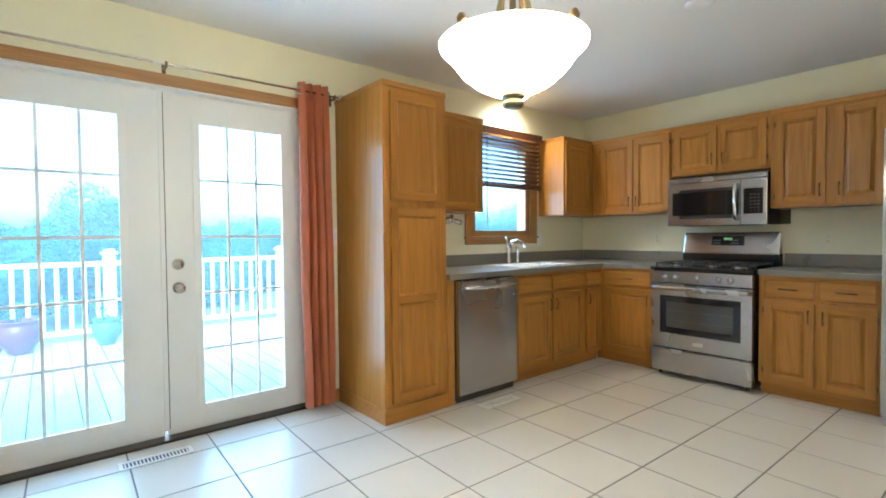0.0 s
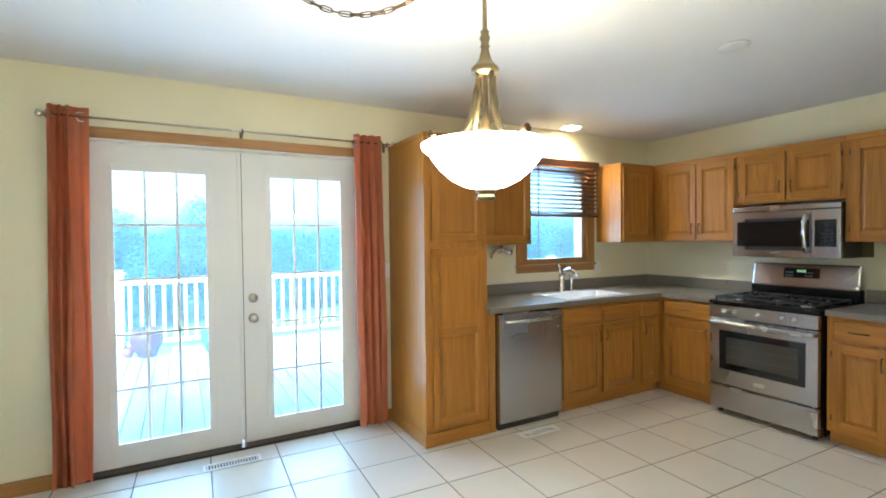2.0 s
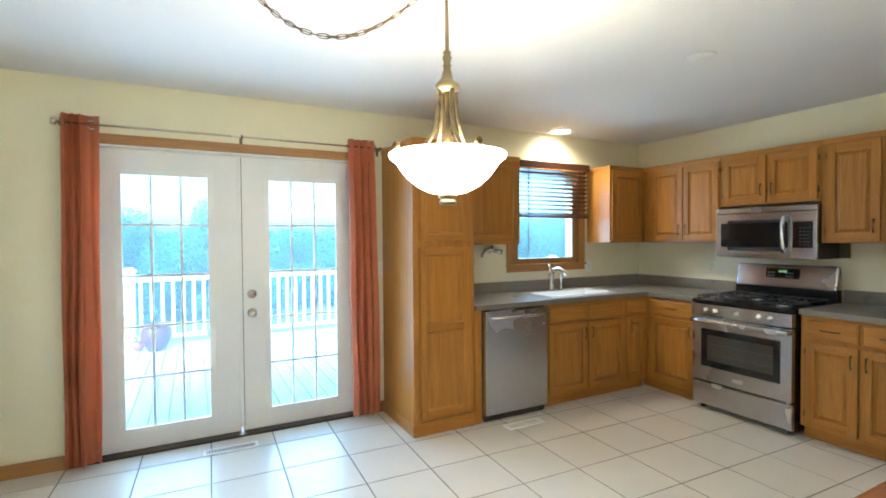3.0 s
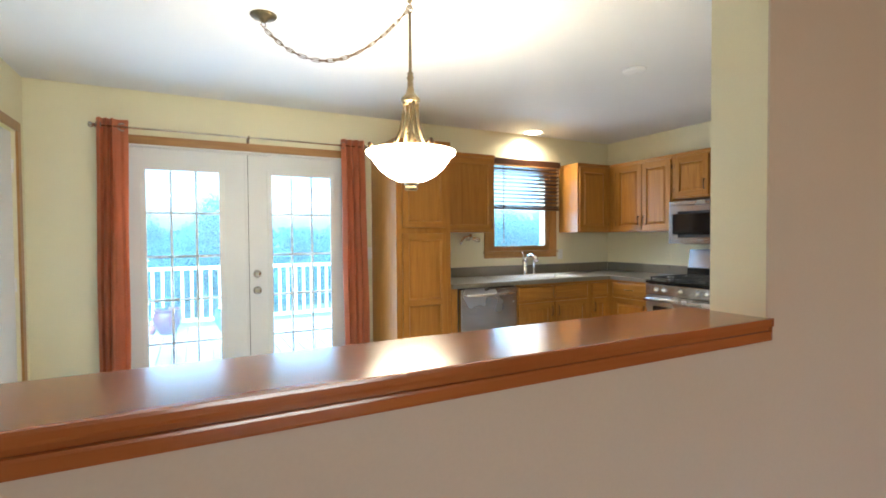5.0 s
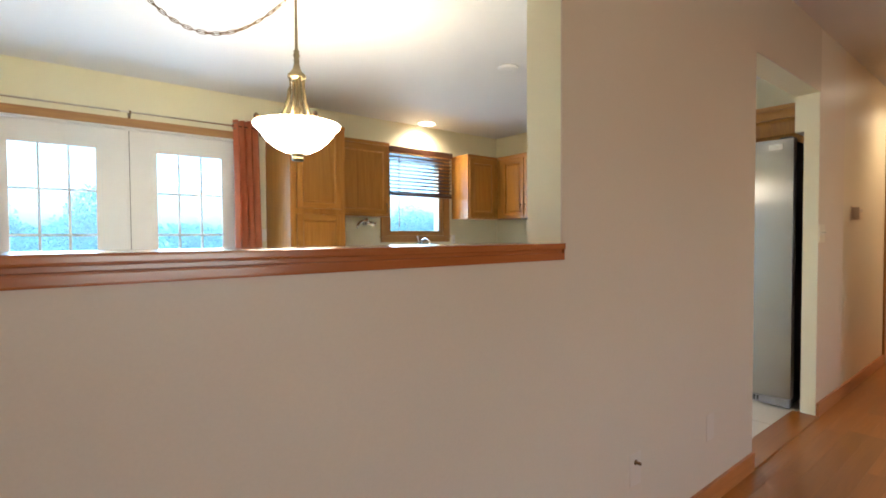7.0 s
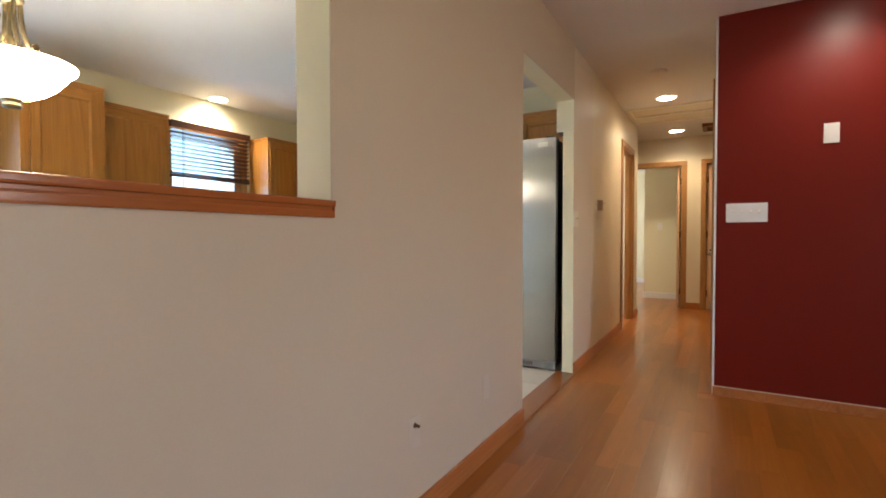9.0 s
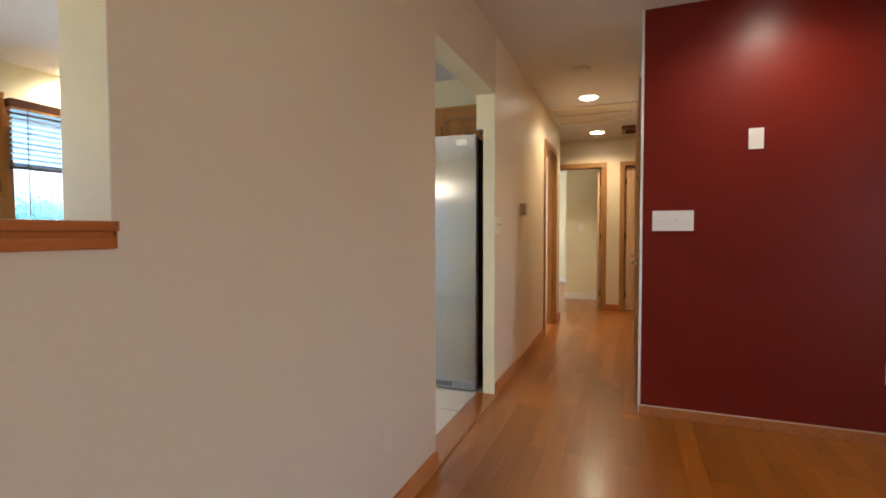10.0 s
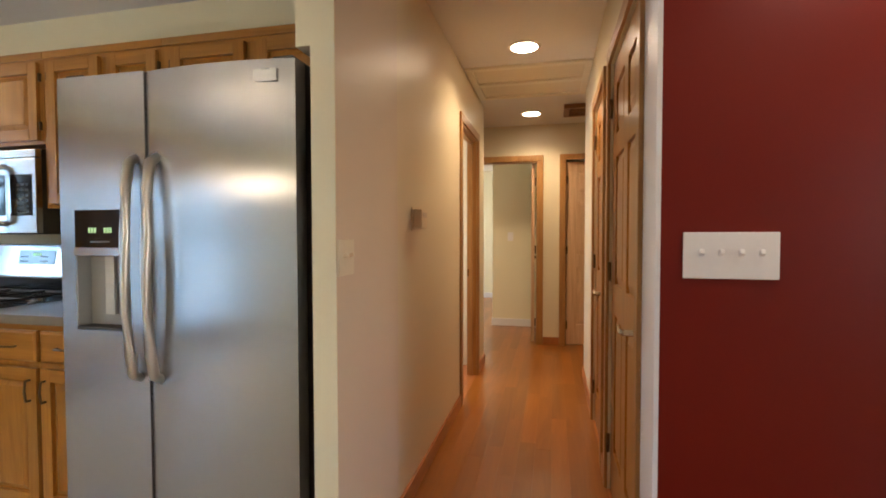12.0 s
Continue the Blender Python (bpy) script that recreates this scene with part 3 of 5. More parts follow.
# hall doors on the far side: fronts face the hall (+y), so the leaves are turned about
for nm, x0, x1 in (("door_1", 4.41, 5.22), ("door_2", 5.48, 6.09)):
    leaf = thing(nm, "varnished oak six-panel door, closed, with nickel lever", "door", pose(x1 - 0.006, HY - 0.012, 0.008, 0, 0, 180), kind="structure")
    six_panel(leaf, x1 - x0 - 0.012, 2.02, oak_v)
    lever(leaf, x1 - x0 - 0.085, 0.90, -1)
    hinges(leaf, -0.002, (0.22, 1.05, 1.82), -0.012)
    wall_casing("trim_" + nm, "x", x0, x1, 2.04, HY, HY + 0.016, "oak door casing in the hallway")
leaf = thing("door_3", "varnished oak door standing open into the side room", "door", pose(6.214, -0.161, 0.008, 0, 0, 88), kind="structure")
six_panel(leaf, 0.706, 2.02, oak_v, 0.032)
lever(leaf, 0.63, 0.90, -1)
wall_casing("trim_door_3", "x", 6.20, 6.93, 2.04, YP0 - 0.016, YP0, "oak door casing in the hallway")
structure("trim_door_jamb_hall", boxes((6.20, 6.212, YP0, -0.165, 0, 2.028), (6.918, 6.93, YP0, -0.165, 0, 2.028), (6.20, 6.93, YP0, -0.165, 2.028, 2.04)), trim_v, "oak door jamb", "trim")
structure("trim_door_stop_hall", boxes((6.906, 6.918, -0.215, -0.185, 0, 2.016), (6.212, 6.224, -0.215, -0.185, 0, 2.016), (6.212, 6.918, -0.215, -0.185, 2.016, 2.028)), trim_v, "oak door stop strip", "trim")
structure("trim_strike", boxes((6.9165, 6.9185, -0.183, -0.167, 0.87, 0.93)), nickel, "small nickel strike plate", "trim")
# end of the hall: one door stands open into a bedroom, one is ajar
leaf = thing("door_4", "pale door standing open into the bedroom", "door", pose(HX1 + 0.10, -0.690, 0.008, 0, 0, 2), kind="structure")
six_panel(leaf, 0.74, 2.02, pine_v)
lever(leaf, 0.66, 0.93, -1)
hinges(leaf, 0.0, (0.22, 1.05, 1.82), -0.01)
wall_casing("trim_door_4", "y", -0.727, 0.035, 2.045, HX1 - 0.016, HX1, "oak doorway casing at the hallway end")
structure("trim_jamb_end", boxes((HX1, HX1 + 0.12, -0.727, -0.715, 0, 2.045), (HX1, HX1 + 0.12, -0.715, 0.035, 2.033, 2.045), (HX1, HX1 + 0.12, -1.037, -1.025, 0, 2.045)), trim_v, "oak door jambs", "trim")
leaf = thing("door_5", "pale pine six-panel door, ajar", "door", pose(HX1 + 0.03, -1.042, 0.008, 0, 0, -78), kind="structure")
six_panel(leaf, 0.70, 2.02, pine_v)
hinges(leaf, 0.0, (0.22, 1.05, 1.82), -0.01)
wall_casing("trim_door_5", "y", -1.78, -1.025, 2.045, HX1 - 0.016, HX1, "oak doorway casing at the hallway end")
# white door of the kitchen's west wall
leaf = thing("door_6", "white door with white hinges in an oak frame", "door", pose(XW - 0.02, 2.446, 0.008, 0, 0, 90), kind="structure")
part("slab", boxes((0, 0.778, 0, 0.035, 0, 2.02)), white_paint, leaf)
hinges(leaf, 0.772, (0.25, 1.02, 1.80), -0.006, white_paint)
wall_casing("trim_door_6", "y", 2.44, 3.23, 2.04, XW, XW + 0.016, "oak casing of the white door")
# assumed windows, out of view: behind the camera, in the bedroom and side room
for nm, at in (("window_2", (0.45, 2.15, -4.70, 0.8, 2.1)), ("window_3", (8.45, 9.2, 2.54, 0.9, 2.1)), ("window_4", (6.0, 7.0, 1.25, 0.9, 2.1)), ("window_5", (10.3, 11.3, 2.54, 0.9, 2.1))):
    wob = thing(nm, "assumed plain white framed window, out of view", "window", kind="structure")
    part("window_frame", boxes(*frame_rows(at[0], at[1], at[3], at[4], 0.05, at[2] - 0.02, at[2] + 0.03)), white_paint, wob)
    p = part("pane", boxes((at[0] + 0.05, at[1] - 0.05, at[2], at[2] + 0.004, at[3] + 0.05, at[4] - 0.05)), pane_glass, wob)
    p.visible_shadow = False

# baseboards
structure("baseboard", boxes((-1.3, OX0, YP0 - 0.018, YP0 - 0.004, 0, 0.088), (OX1, 6.138, YP0 - 0.014, YP0, 0, 0.088), (6.992, 7.35, YP0 - 0.014, YP0, 0, 0.088), (7.35, 7.364, YP0 - 0.014, 1.2, 0, 0.088), bevel=0.004), base_oak, "oak baseboard along the living room and hallway", "baseboard")
structure("baseboard_hall_south", boxes((5.282, 5.418, HY, HY + 0.014, 0, 0.088), (6.152, 7.10, HY, HY + 0.014, 0, 0.088), bevel=0.004), base_oak, "oak baseboard in the hallway", "baseboard")
structure("baseboard_hall_end", boxes((HX1 - 0.014, HX1, -0.963, -0.789, 0, 0.088), (HX1 - 0.014, HX1, 0.097, 1.2, 0, 0.088), bevel=0.004), base_oak, "oak baseboard at the hallway end", "baseboard")
structure("baseboard_far_room", boxes((9.236, 9.25, -1.0, -0.10, 0, 0.10), (11.986, 12.0, -0.1, 2.5, 0, 0.10), (9.25, 12.0, -0.1, -0.086, 0, 0.10), bevel=0.004), white_paint, "white baseboard in the bedroom", "baseboard")
structure("baseboard_kitchen", boxes((XW, DX0 - 0.07, YN - 0.014, YN, 0, 0.088), (DX1 + 0.07, 1.945, YN - 0.014, YN, 0, 0.088), bevel=0.004), trim_h, "oak baseboard in the kitchen", "baseboard")

# half-wall ledge
ledge = thing("ledge", "glossy red-brown oak ledge capping the half wall", "ledge")
part("top", boxes((-0.45, JX - 0.001, YP0 - 0.016, YP1 + 0.065, LZ + 0.019, LZ + 0.037), bevel=0.005), ledge_oak, ledge)
part("bed", boxes((-0.45, JX - 0.001, YP0 - 0.0035, YP1 + 0.050, LZ + 0.001, LZ + 0.019)), ledge_oak, ledge)
part("cove", boxes((-0.45, JX - 0.001, YP0 - 0.0075, YP0 - 0.0042, LZ + 0.010, LZ + 0.0188), bevel=0.001), ledge_oak, ledge)
part("apron_moulding", boxes((-0.45, JX - 0.001, YP0 - 0.0145, YP0 - 0.0042, LZ - 0.012, LZ + 0.010), bevel=0.0045), ledge_oak, ledge)
part("end_lip", boxes((JX - 0.001, JX + 0.004, YP0 - 0.016, YP0 - 0.0045, LZ + 0.019, LZ + 0.037), bevel=0.002), ledge_oak, ledge)
part("end_return", boxes((JX - 0.001, JX + 0.002, YP0 - 0.0135, YP0 - 0.0045, LZ - 0.011, LZ + 0.019), bevel=0.001), ledge_oak, ledge)
structure("trim_tile_threshold", boxes((OX0, OX1, YP0 - 0.02, YP1 - 0.005, -0.01, 0.010), bevel=0.004), plank_oak, "oak threshold between tile and planks", "trim")

# ---- kitchen cabinets ----
FRAME = 0.052


def pull(parent, x, z, upright=True, length=0.085, y=-0.020):
    a, b = ((x, y - 0.018, z - length / 2), (x, y - 0.018, z + length / 2)) if upright else ((x - length / 2, y - 0.018, z), (x + length / 2, y - 0.018, z))
    c, d = Vector(a) + Vector((0, 0.018, 0)), Vector(b) + Vector((0, 0.018, 0))
    mid = (Vector(a) + Vector(b)) / 2 + Vector((0, -0.005, 0))
    part("pull", tubes(([c, a], 0.005), ([a, mid, b], 0.0048), ([b, d], 0.005), seg=8), bronze, parent, "dark bronze pull", True)


def lip(bm, x0, x1, z0, z1, ya, yb, inset):
    """The sloping moulding that runs round a recessed panel."""
    a = [bm.verts.new(p) for p in ((x0, ya, z0), (x1, ya, z0), (x1, ya, z1), (x0, ya, z1))]
    b = [bm.verts.new(p) for p in ((x0 + inset, yb, z0 + inset), (x1 - inset, yb, z0 + inset), (x1 - inset, yb, z1 - inset), (x0 + inset, yb, z1 - inset))]
    for i in range(4):
        j = (i + 1) % 4
        bm.faces.new((a[i], a[j], b[j], b[i]))


def cab_door(cab, x0, x1, z0, z1, style="raised", handle=None, hinge=None, mid=None):
    """A framed cabinet door; style raised, or flat with a plain recessed panel."""
    t = 0.019
    spans = [(z0 + FRAME, z1 - FRAME)] if mid is None else [(z0 + FRAME, mid - FRAME / 2), (mid + FRAME / 2, z1 - FRAME)]
    door = None
    for a, b in spans:
        bm = bmesh.new()
        box(bm, x0 + FRAME, x1 - FRAME, -0.005, 0, a, b)
        if style == "flat":
            lip(bm, x0 + FRAME, x1 - FRAME, a, b, -0.0165, -0.0048, 0.013)
        if style == "raised":
            frustum(bm, x0 + FRAME + 0.007, x1 - FRAME - 0.007, a + 0.007, b - 0.007, -0.0049, -0.0168, 0.022)
        made = part("panel" if door else "door", bm, oak_v, door or cab)
        door = door or made
    part("stile", boxes((x0, x0 + FRAME, -t, 0, z0, z1), bevel=0.003), oak_v, door)
    part("stile", boxes((x1 - FRAME, x1, -t, 0, z0, z1), bevel=0.003), oak_v, door)
    part("rail", boxes((x0 + FRAME, x1 - FRAME, -t, 0, z0, z0 + FRAME), bevel=0.003), oak_h, door)
    part("rail", boxes((x0 + FRAME, x1 - FRAME, -t, 0, z1 - FRAME, z1), bevel=0.003), oak_h, door)
    if mid:
        part("rail", boxes((x0 + FRAME, x1 - FRAME, -t, 0, mid - FRAME / 2, mid + FRAME / 2), bevel=0.003), oak_h, door)
    if handle:
        pull(door, *handle)
    if hinge is not None:
        for z in (z0 + 0.07, z1 - 0.07):
            part("hinge", boxes((hinge - 0.0045, hinge + 0.0045, -0.014, -0.001, z - 0.020, z + 0.020), bevel=0.0015), bronze, door)
    return door


def drawer_front(cab, x0, x1, z0, z1, handle=True):
    bm = boxes((x0, x1, -0.012, 0, z0, z1))
    frustum(bm, x0, x1, z0, z1, -0.0119, -0.019, 0.010)
    d = part("drawer_front", bm, oak_h, cab)
    if handle:
        pull(d, (x0 + x1) / 2, (z0 + z1) / 2, False, 0.10)
    return d


def carcass(cab, w, d, z0, z1, toe=0.0, inside=None):
    part("body", boxes((0, w, 0.003, d, z0 + toe, inside or z1)), oak_v, cab)
    f = 0.035
    for x in (0, w - f):
        part("face_stile", boxes((x, x + f, 0, 0.003, z0 + toe, z1)), oak_v, cab)
    for z in (z0 + toe, z1 - f):
        part("face_rail", boxes((f, w - f, 0, 0.003, z, z + f)), oak_h, cab)
    if toe:
        part("toe_kick", boxes((0, w, 0.055, d, z0, z0 + toe)), oak_h, cab)


G_UP, G_BASE = "upper cabinets", "base cabinets"
NF, EF = 2.785, 4.345     # fronts of base cabinets, north and east run
NU, EU = 3.095, 4.665     # fronts of upper cabinets
TOP = 0.872

pantry = thing("pantry_cabinet", "tall honey oak pantry cabinet with two flat-panel doors", "cabinet", pose(1.947, NF + 0.005, 0))
carcass(pantry, 0.498, YN - NF - 0.007, 0.0, 2.135)
part("side_panel", boxes((-0.006, 0.0, 0.0, YN - NF - 0.007, 0.0, 2.135)), oak_v, pantry)
part("plinth", boxes((-0.016, 0.498, -0.012, 0.0, 0, 0.095), (-0.016, -0.006, 0.0, YN - NF - 0.022, 0, 0.095), bevel=0.003), oak_h, pantry)
part("crown", boxes((-0.012, 0.498, -0.010, YN - NF - 0.007, 2.105, 2.140), bevel=0.004), oak_h, pantry)
cab_door(pantry, 0.045, 0.455, 1.405, 2.075, "flat")
cab_door(pantry, 0.045, 0.455, 0.125, 1.355, "flat", mid=0.775)
solid("filler_panel", boxes((2.447, 2.508, NF - 0.002, NF + 0.03, 0, TOP)), oak_v, "oak filler strip beside the dishwasher", "panel")

up = thing("wall_cabinet", "honey oak wall cabinet with one door beside the window", "cabinet", pose(2.447, NU, 0), G_UP)
carcass(up, 0.655, YN - NU - 0.002, 1.368, 2.105)
part("crown", boxes((-0.001, 0.659, -0.008, YN - NU - 0.002, 2.09, 2.125), bevel=0.004), oak_h, up)
cab_door(up, 0.02, 0.635, 1.385, 2.075, "flat", (0.605, 1.45))
up = thing("wall_cabinet", "honey oak corner wall cabinet with one raised-panel door", "cabinet", pose(4.19, NU, 0), G_UP)
carcass(up, XE - 4.19 - 0.002, YN - NU - 0.002, 1.368, 2.105)
part("crown", boxes((-0.006, 0.47, -0.008, YN - NU - 0.002, 2.09, 2.125), bevel=0.004), oak_h, up)
cab_door(up, 0.02, 0.44, 1.385, 2.075, "raised", None, 0.445)


def east_upper(y_left, w, z0, doors, label):
    c = thing("wall_cabinet", label, "cabinet", pose(EU, y_left, 0, 0, 0, -90), G_UP)
    carcass(c, w, XE - EU - 0.002, z0, 2.105)
    part("crown", boxes((-0.0, w, -0.008, XE - EU - 0.002, 2.09, 2.125), bevel=0.004), oak_h, c)
    for x0, x1, side in doors:
        hx = x1 - 0.03 if side == "r" else x0 + 0.03
        cab_door(c, x0, x1, z0 + 0.018, 2.072, "raised", (hx, z0 + 0.12), x0 - 0.007 if side == "r" else x1 + 0.007)
    return c


east_upper(3.083, 0.80, 1.368, [(0.10, 0.44, "r"), (0.45, 0.785, "l")], "honey oak wall cabinet with two raised-panel doors")
east_upper(2.282, 0.76, 1.68, [(0.03, 0.375, "r"), (0.395, 0.735, "l")], "short honey oak wall cabinet above the microwave")
east_upper(1.521, 0.69, 1.368, [(0.035, 0.342, "r"), (0.392, 0.665, "l")], "honey oak wall cabinet with two raised-panel doors")
east_upper(0.830, 0.948, 1.80, [(0.05, 0.425, "r"), (0.485, 0.90, "l")], "low honey oak cabinet above the refrigerator")

base = thing("base_cabinet", "honey oak sink base cabinet with two doors and false drawers", "cabinet", pose(3.122, NF, 0), G_BASE)
carcass(base, 0.93, 0.585, 0, TOP, 0.09, 0.735)
part("front_apron", boxes((0.035, 0.895, 0.003, 0.02, 0.735, TOP)), oak_h, base)
for x0, x1, hx in ((0.03, 0.455, 0.425), (0.475, 0.90, 0.505)):
    drawer_front(base, x0, x1, 0.715, 0.845, False)
    cab_door(base, x0, x1, 0.115, 0.69, "raised", (hx, 0.60))
base = thing("base_cabinet", "narrow honey oak corner base cabinet", "cabinet", pose(4.052, NF, 0), G_BASE)
carcass(base, 0.293, 0.585, 0, TOP, 0.09)
drawer_front(base, 0.03, 0.25, 0.715, 0.845, False)
cab_door(base, 0.03, 0.25, 0.115, 0.69, "raised", (0.055, 0.60))
base = thing("base_cabinet", "honey oak base cabinet with drawer and door beside the range", "cabinet", pose(EF, 2.785, 0, 0, 0, -90), G_BASE)
carcass(base, 0.51, 0.60, 0, TOP, 0.09)
drawer_front(base, 0.05, 0.49, 0.715, 0.845)
cab_door(base, 0.05, 0.49, 0.115, 0.69, "raised", (0.46, 0.60))
part("toe_corner", boxes((-0.075, 0, 0.055, 0.12, 0, 0.092)), oak_h, base)
base = thing("base_cabinet", "honey oak base cabinet with two drawers and two doors", "cabinet", pose(EF, 1.495, 0, 0, 0, -90), G_BASE)
carcass(base, 0.672, 0.60, 0, TOP, 0.09)
for x0, x1, hx in ((0.035, 0.33, 0.30), (0.352, 0.65, 0.38)):
    drawer_front(base, x0, x1, 0.715, 0.845)
    cab_door(base, x0, x1, 0.115, 0.69, "raised", (hx, 0.60), x0 - 0.006 if x0 < 0.1 else x1 + 0.006)

# worktops with their upstands; the sink's cut-out is left open
SX0, SX1, SY0, SY1 = 3.25, 3.97, 2.84, 3.21
ct = thing("countertop", "grey laminate worktop with low backsplash", "countertop")
CF, CE = 2.752, 4.312
part("slab", boxes((2.447, SX0, CF, YN - 0.001, TOP + 0.001, 0.912), (SX1, XE - 0.001, CF, YN - 0.001, TOP + 0.001, 0.912), (SX0, SX1, CF, SY0, TOP + 0.001, 0.912), (SX0, SX1, SY1, YN - 0.001, TOP + 0.001, 0.912), (CE, XE - 0.001, 2.275, CF, TOP + 0.001, 0.912)), counter_mat, ct)
part("backsplash", boxes((2.447, XE - 0.021, YN - 0.020, YN - 0.001, 0.912, 1.012), (XE - 0.021, XE - 0.001, 2.275, YN - 0.021, 0.912, 1.012), bevel=0.003), counter_mat, ct)
ct = thing("countertop", "short grey laminate worktop beside the refrigerator", "countertop")
part("slab", boxes((CE, XE - 0.001, 0.823, 1.497, TOP + 0.001, 0.912), bevel=0.005), counter_mat, ct)
part("backsplash", boxes((XE - 0.021, XE - 0.001, 0.823, 1.497, 0.913, 1.012), bevel=0.003), counter_mat, ct)
sink = thing("sink", "white rectangular kitchen sink set in the worktop", "sink")
part("rim", boxes(*[(a, b, c, d, 0.912, 0.920) for a, b, c, d in ((SX0 - 0.02, SX1 + 0.02, SY0 - 0.02, SY0 + 0.02), (SX0 - 0.02, SX1 + 0.02, SY1 - 0.02, SY1 + 0.02), (SX0 - 0.02, SX0 + 0.02, SY0 + 0.02, SY1 - 0.02), (SX1 - 0.02, SX1 + 0.02, SY0 + 0.02, SY1 - 0.02))], bevel=0.003), sink_mat, sink)
part("basin", boxes((SX0 + 0.001, SX0 + 0.018, SY0 + 0.001, SY1 - 0.001, 0.74, 0.9115), (SX1 - 0.018, SX1 - 0.001, SY0 + 0.001, SY1 - 0.001, 0.74, 0.9115), (SX0 + 0.018, SX1 - 0.018, SY0 + 0.001, SY0 + 0.018, 0.74, 0.9115), (SX0 + 0.018, SX1 - 0.018, SY1 - 0.018, SY1 - 0.001, 0.74, 0.9115), (SX0 + 0.018, SX1 - 0.018, SY0 + 0.018, SY1 - 0.018, 0.74, 0.755)), sink_mat, sink)
faucet = thing("kitchen_faucet", "chrome single-lever kitchen faucet behind the sink", "faucet", pose(3.62, 3.29, 0.912))
bm = bmesh.new()
lathe(bm, [(0.036, 0), (0.036, 0.010), (0.028, 0.02), (0.026, 0.10), (0.030, 0.13), (0.025, 0.16), (0, 0.167)], 20)
part("column", bm, chrome, faucet, "", True)
part("spout", tubes(([(0, 0, 0.14), (0.01, -0.03, 0.20), (0.02, -0.09, 0.215), (0.03, -0.15, 0.19), (0.035, -0.165, 0.15)], [0.021, 0.019, 0.018, 0.018, 0.020])), chrome, faucet, "", True)
part("lever", tubes(([(0, 0, 0.16), (-0.005, 0.012, 0.20), (-0.012, 0.02, 0.255)], [0.015, 0.011, 0.008])), chrome, faucet, "", True)
sprayer = thing("side_sprayer", "chrome side sprayer beside the faucet", "sprayer", pose(3.74, 3.29, 0.912))
bm = bmesh.new()
lathe(bm, [(0.024, 0), (0.022, 0.012), (0.013, 0.03), (0.012, 0.09), (0.018, 0.12), (0.020, 0.15), (0, 0.16)], 16)
part("body", bm, chrome, sprayer, "", True)
filt = thing("wall_tap", "chrome wall-mounted swing arm tap under the wall cabinet", "tap", pose(2.98, YN, 1.305))
part("mount", tubes(([(0, 0, 0), (0, -0.05, 0)], [0.028, 0.016]), ([(0.02, -0.05, 0), (0.10, -0.05, -0.012)], [0.018, 0.027])), chrome, filt, "", True)
part("arm", tubes(([(0.02, -0.05, 0.005), (-0.04, -0.07, 0.02), (-0.10, -0.09, 0.01), (-0.14, -0.10, -0.03), (-0.145, -0.10, -0.055)], 0.014)), chrome, filt, "", True)
part("stem", tubes(([(0, -0.05, 0), (0.0, -0.05, 0.05)], [0.024, 0.014])), chrome, filt, "", True)

# ---- appliances ----
dw = thing("dishwasher", "stainless steel dishwasher with bowed bar handle", "dishwasher", pose(2.511, 2.740, 0))
part("body", boxes((0.004, 0.604, 0.045, 0.60, 0.02, TOP - 0.004)), dark_plastic, dw)
dwd = part("door", boxes((0.006, 0.602, 0, 0.045, 0.062, 0.862), bevel=0.006), steel_x, dw, "brushed stainless front")
part("handle", tubes(([(0.05, 0.0, 0.812), (0.06, -0.028, 0.812), (0.18, -0.042, 0.810), (0.304, -0.046, 0.809), (0.43, -0.042, 0.810), (0.548, -0.028, 0.812), (0.558, 0.0, 0.812)], 0.013)), chrome, dwd, "", True)
part("kick_plate", boxes((0.01, 0.598, 0.04, 0.045, 0.005, 0.058)), dark_plastic, dw)
part("badge", boxes((0.42, 0.48, -0.002, 0.0, 0.845, 0.853)), mark_grey, dwd)

# range: local x to the right along its front, y into the wall
RW = 0.76
rng = thing("gas_range", "stainless steel gas range with black cooktop and oven window", "range", pose(4.268, 2.270, 0, 0, 0, -90))
part("body", boxes((0.004, RW - 0.004, 0.05, 0.67, 0.03, 0.895)), black_enamel, rng)
for x in (0.05, RW - 0.05):
    for y in (0.08, 0.62):
        bm = bmesh.new()
        lathe(bm, [(0.018, 0), (0.018, 0.03)], 10, (x, y, 0))
        part("foot", bm, dark_plastic, rng)
dr = part("storage_drawer", boxes((0.006, RW - 0.006, 0.004, 0.05, 0.045, 0.235), bevel=0.006), steel_x, rng)
part("lip", boxes((0.006, RW - 0.006, -0.014, 0.006, 0.205, 0.232), bevel=0.007), steel_x, dr)
od = part("oven_door", holed((0.006, 0.078, RW - 0.078, RW - 0.006), (0.245, 0.362, 0.672, 0.765), 0, 0.05), steel_x, rng)
part("window_surround", holed((0.076, 0.128, RW - 0.128, RW - 0.076), (0.360, 0.412, 0.622, 0.674), 0.003, 0.03), black_glass, od, "black glass surround")
part("window", boxes((0.126, RW - 0.126, 0.008, 0.016, 0.410, 0.624)), oven_glass, od, "dark oven window")
for z in (0.47, 0.55):
    part("oven_rack", tubes(([(0.135, 0.0065, z), (RW - 0.135, 0.0065, z)], 0.0014), seg=5), dark_plastic, od)
part("handle", tubes(([(0.02, 0.0, 0.738), (0.03, -0.04, 0.738), (0.08, -0.05, 0.738), (RW / 2, -0.053, 0.738), (RW - 0.08, -0.05, 0.738), (RW - 0.03, -0.04, 0.738), (RW - 0.02, 0.0, 0.738)], 0.019), seg=12), steel_x, od, "round steel handle", True)
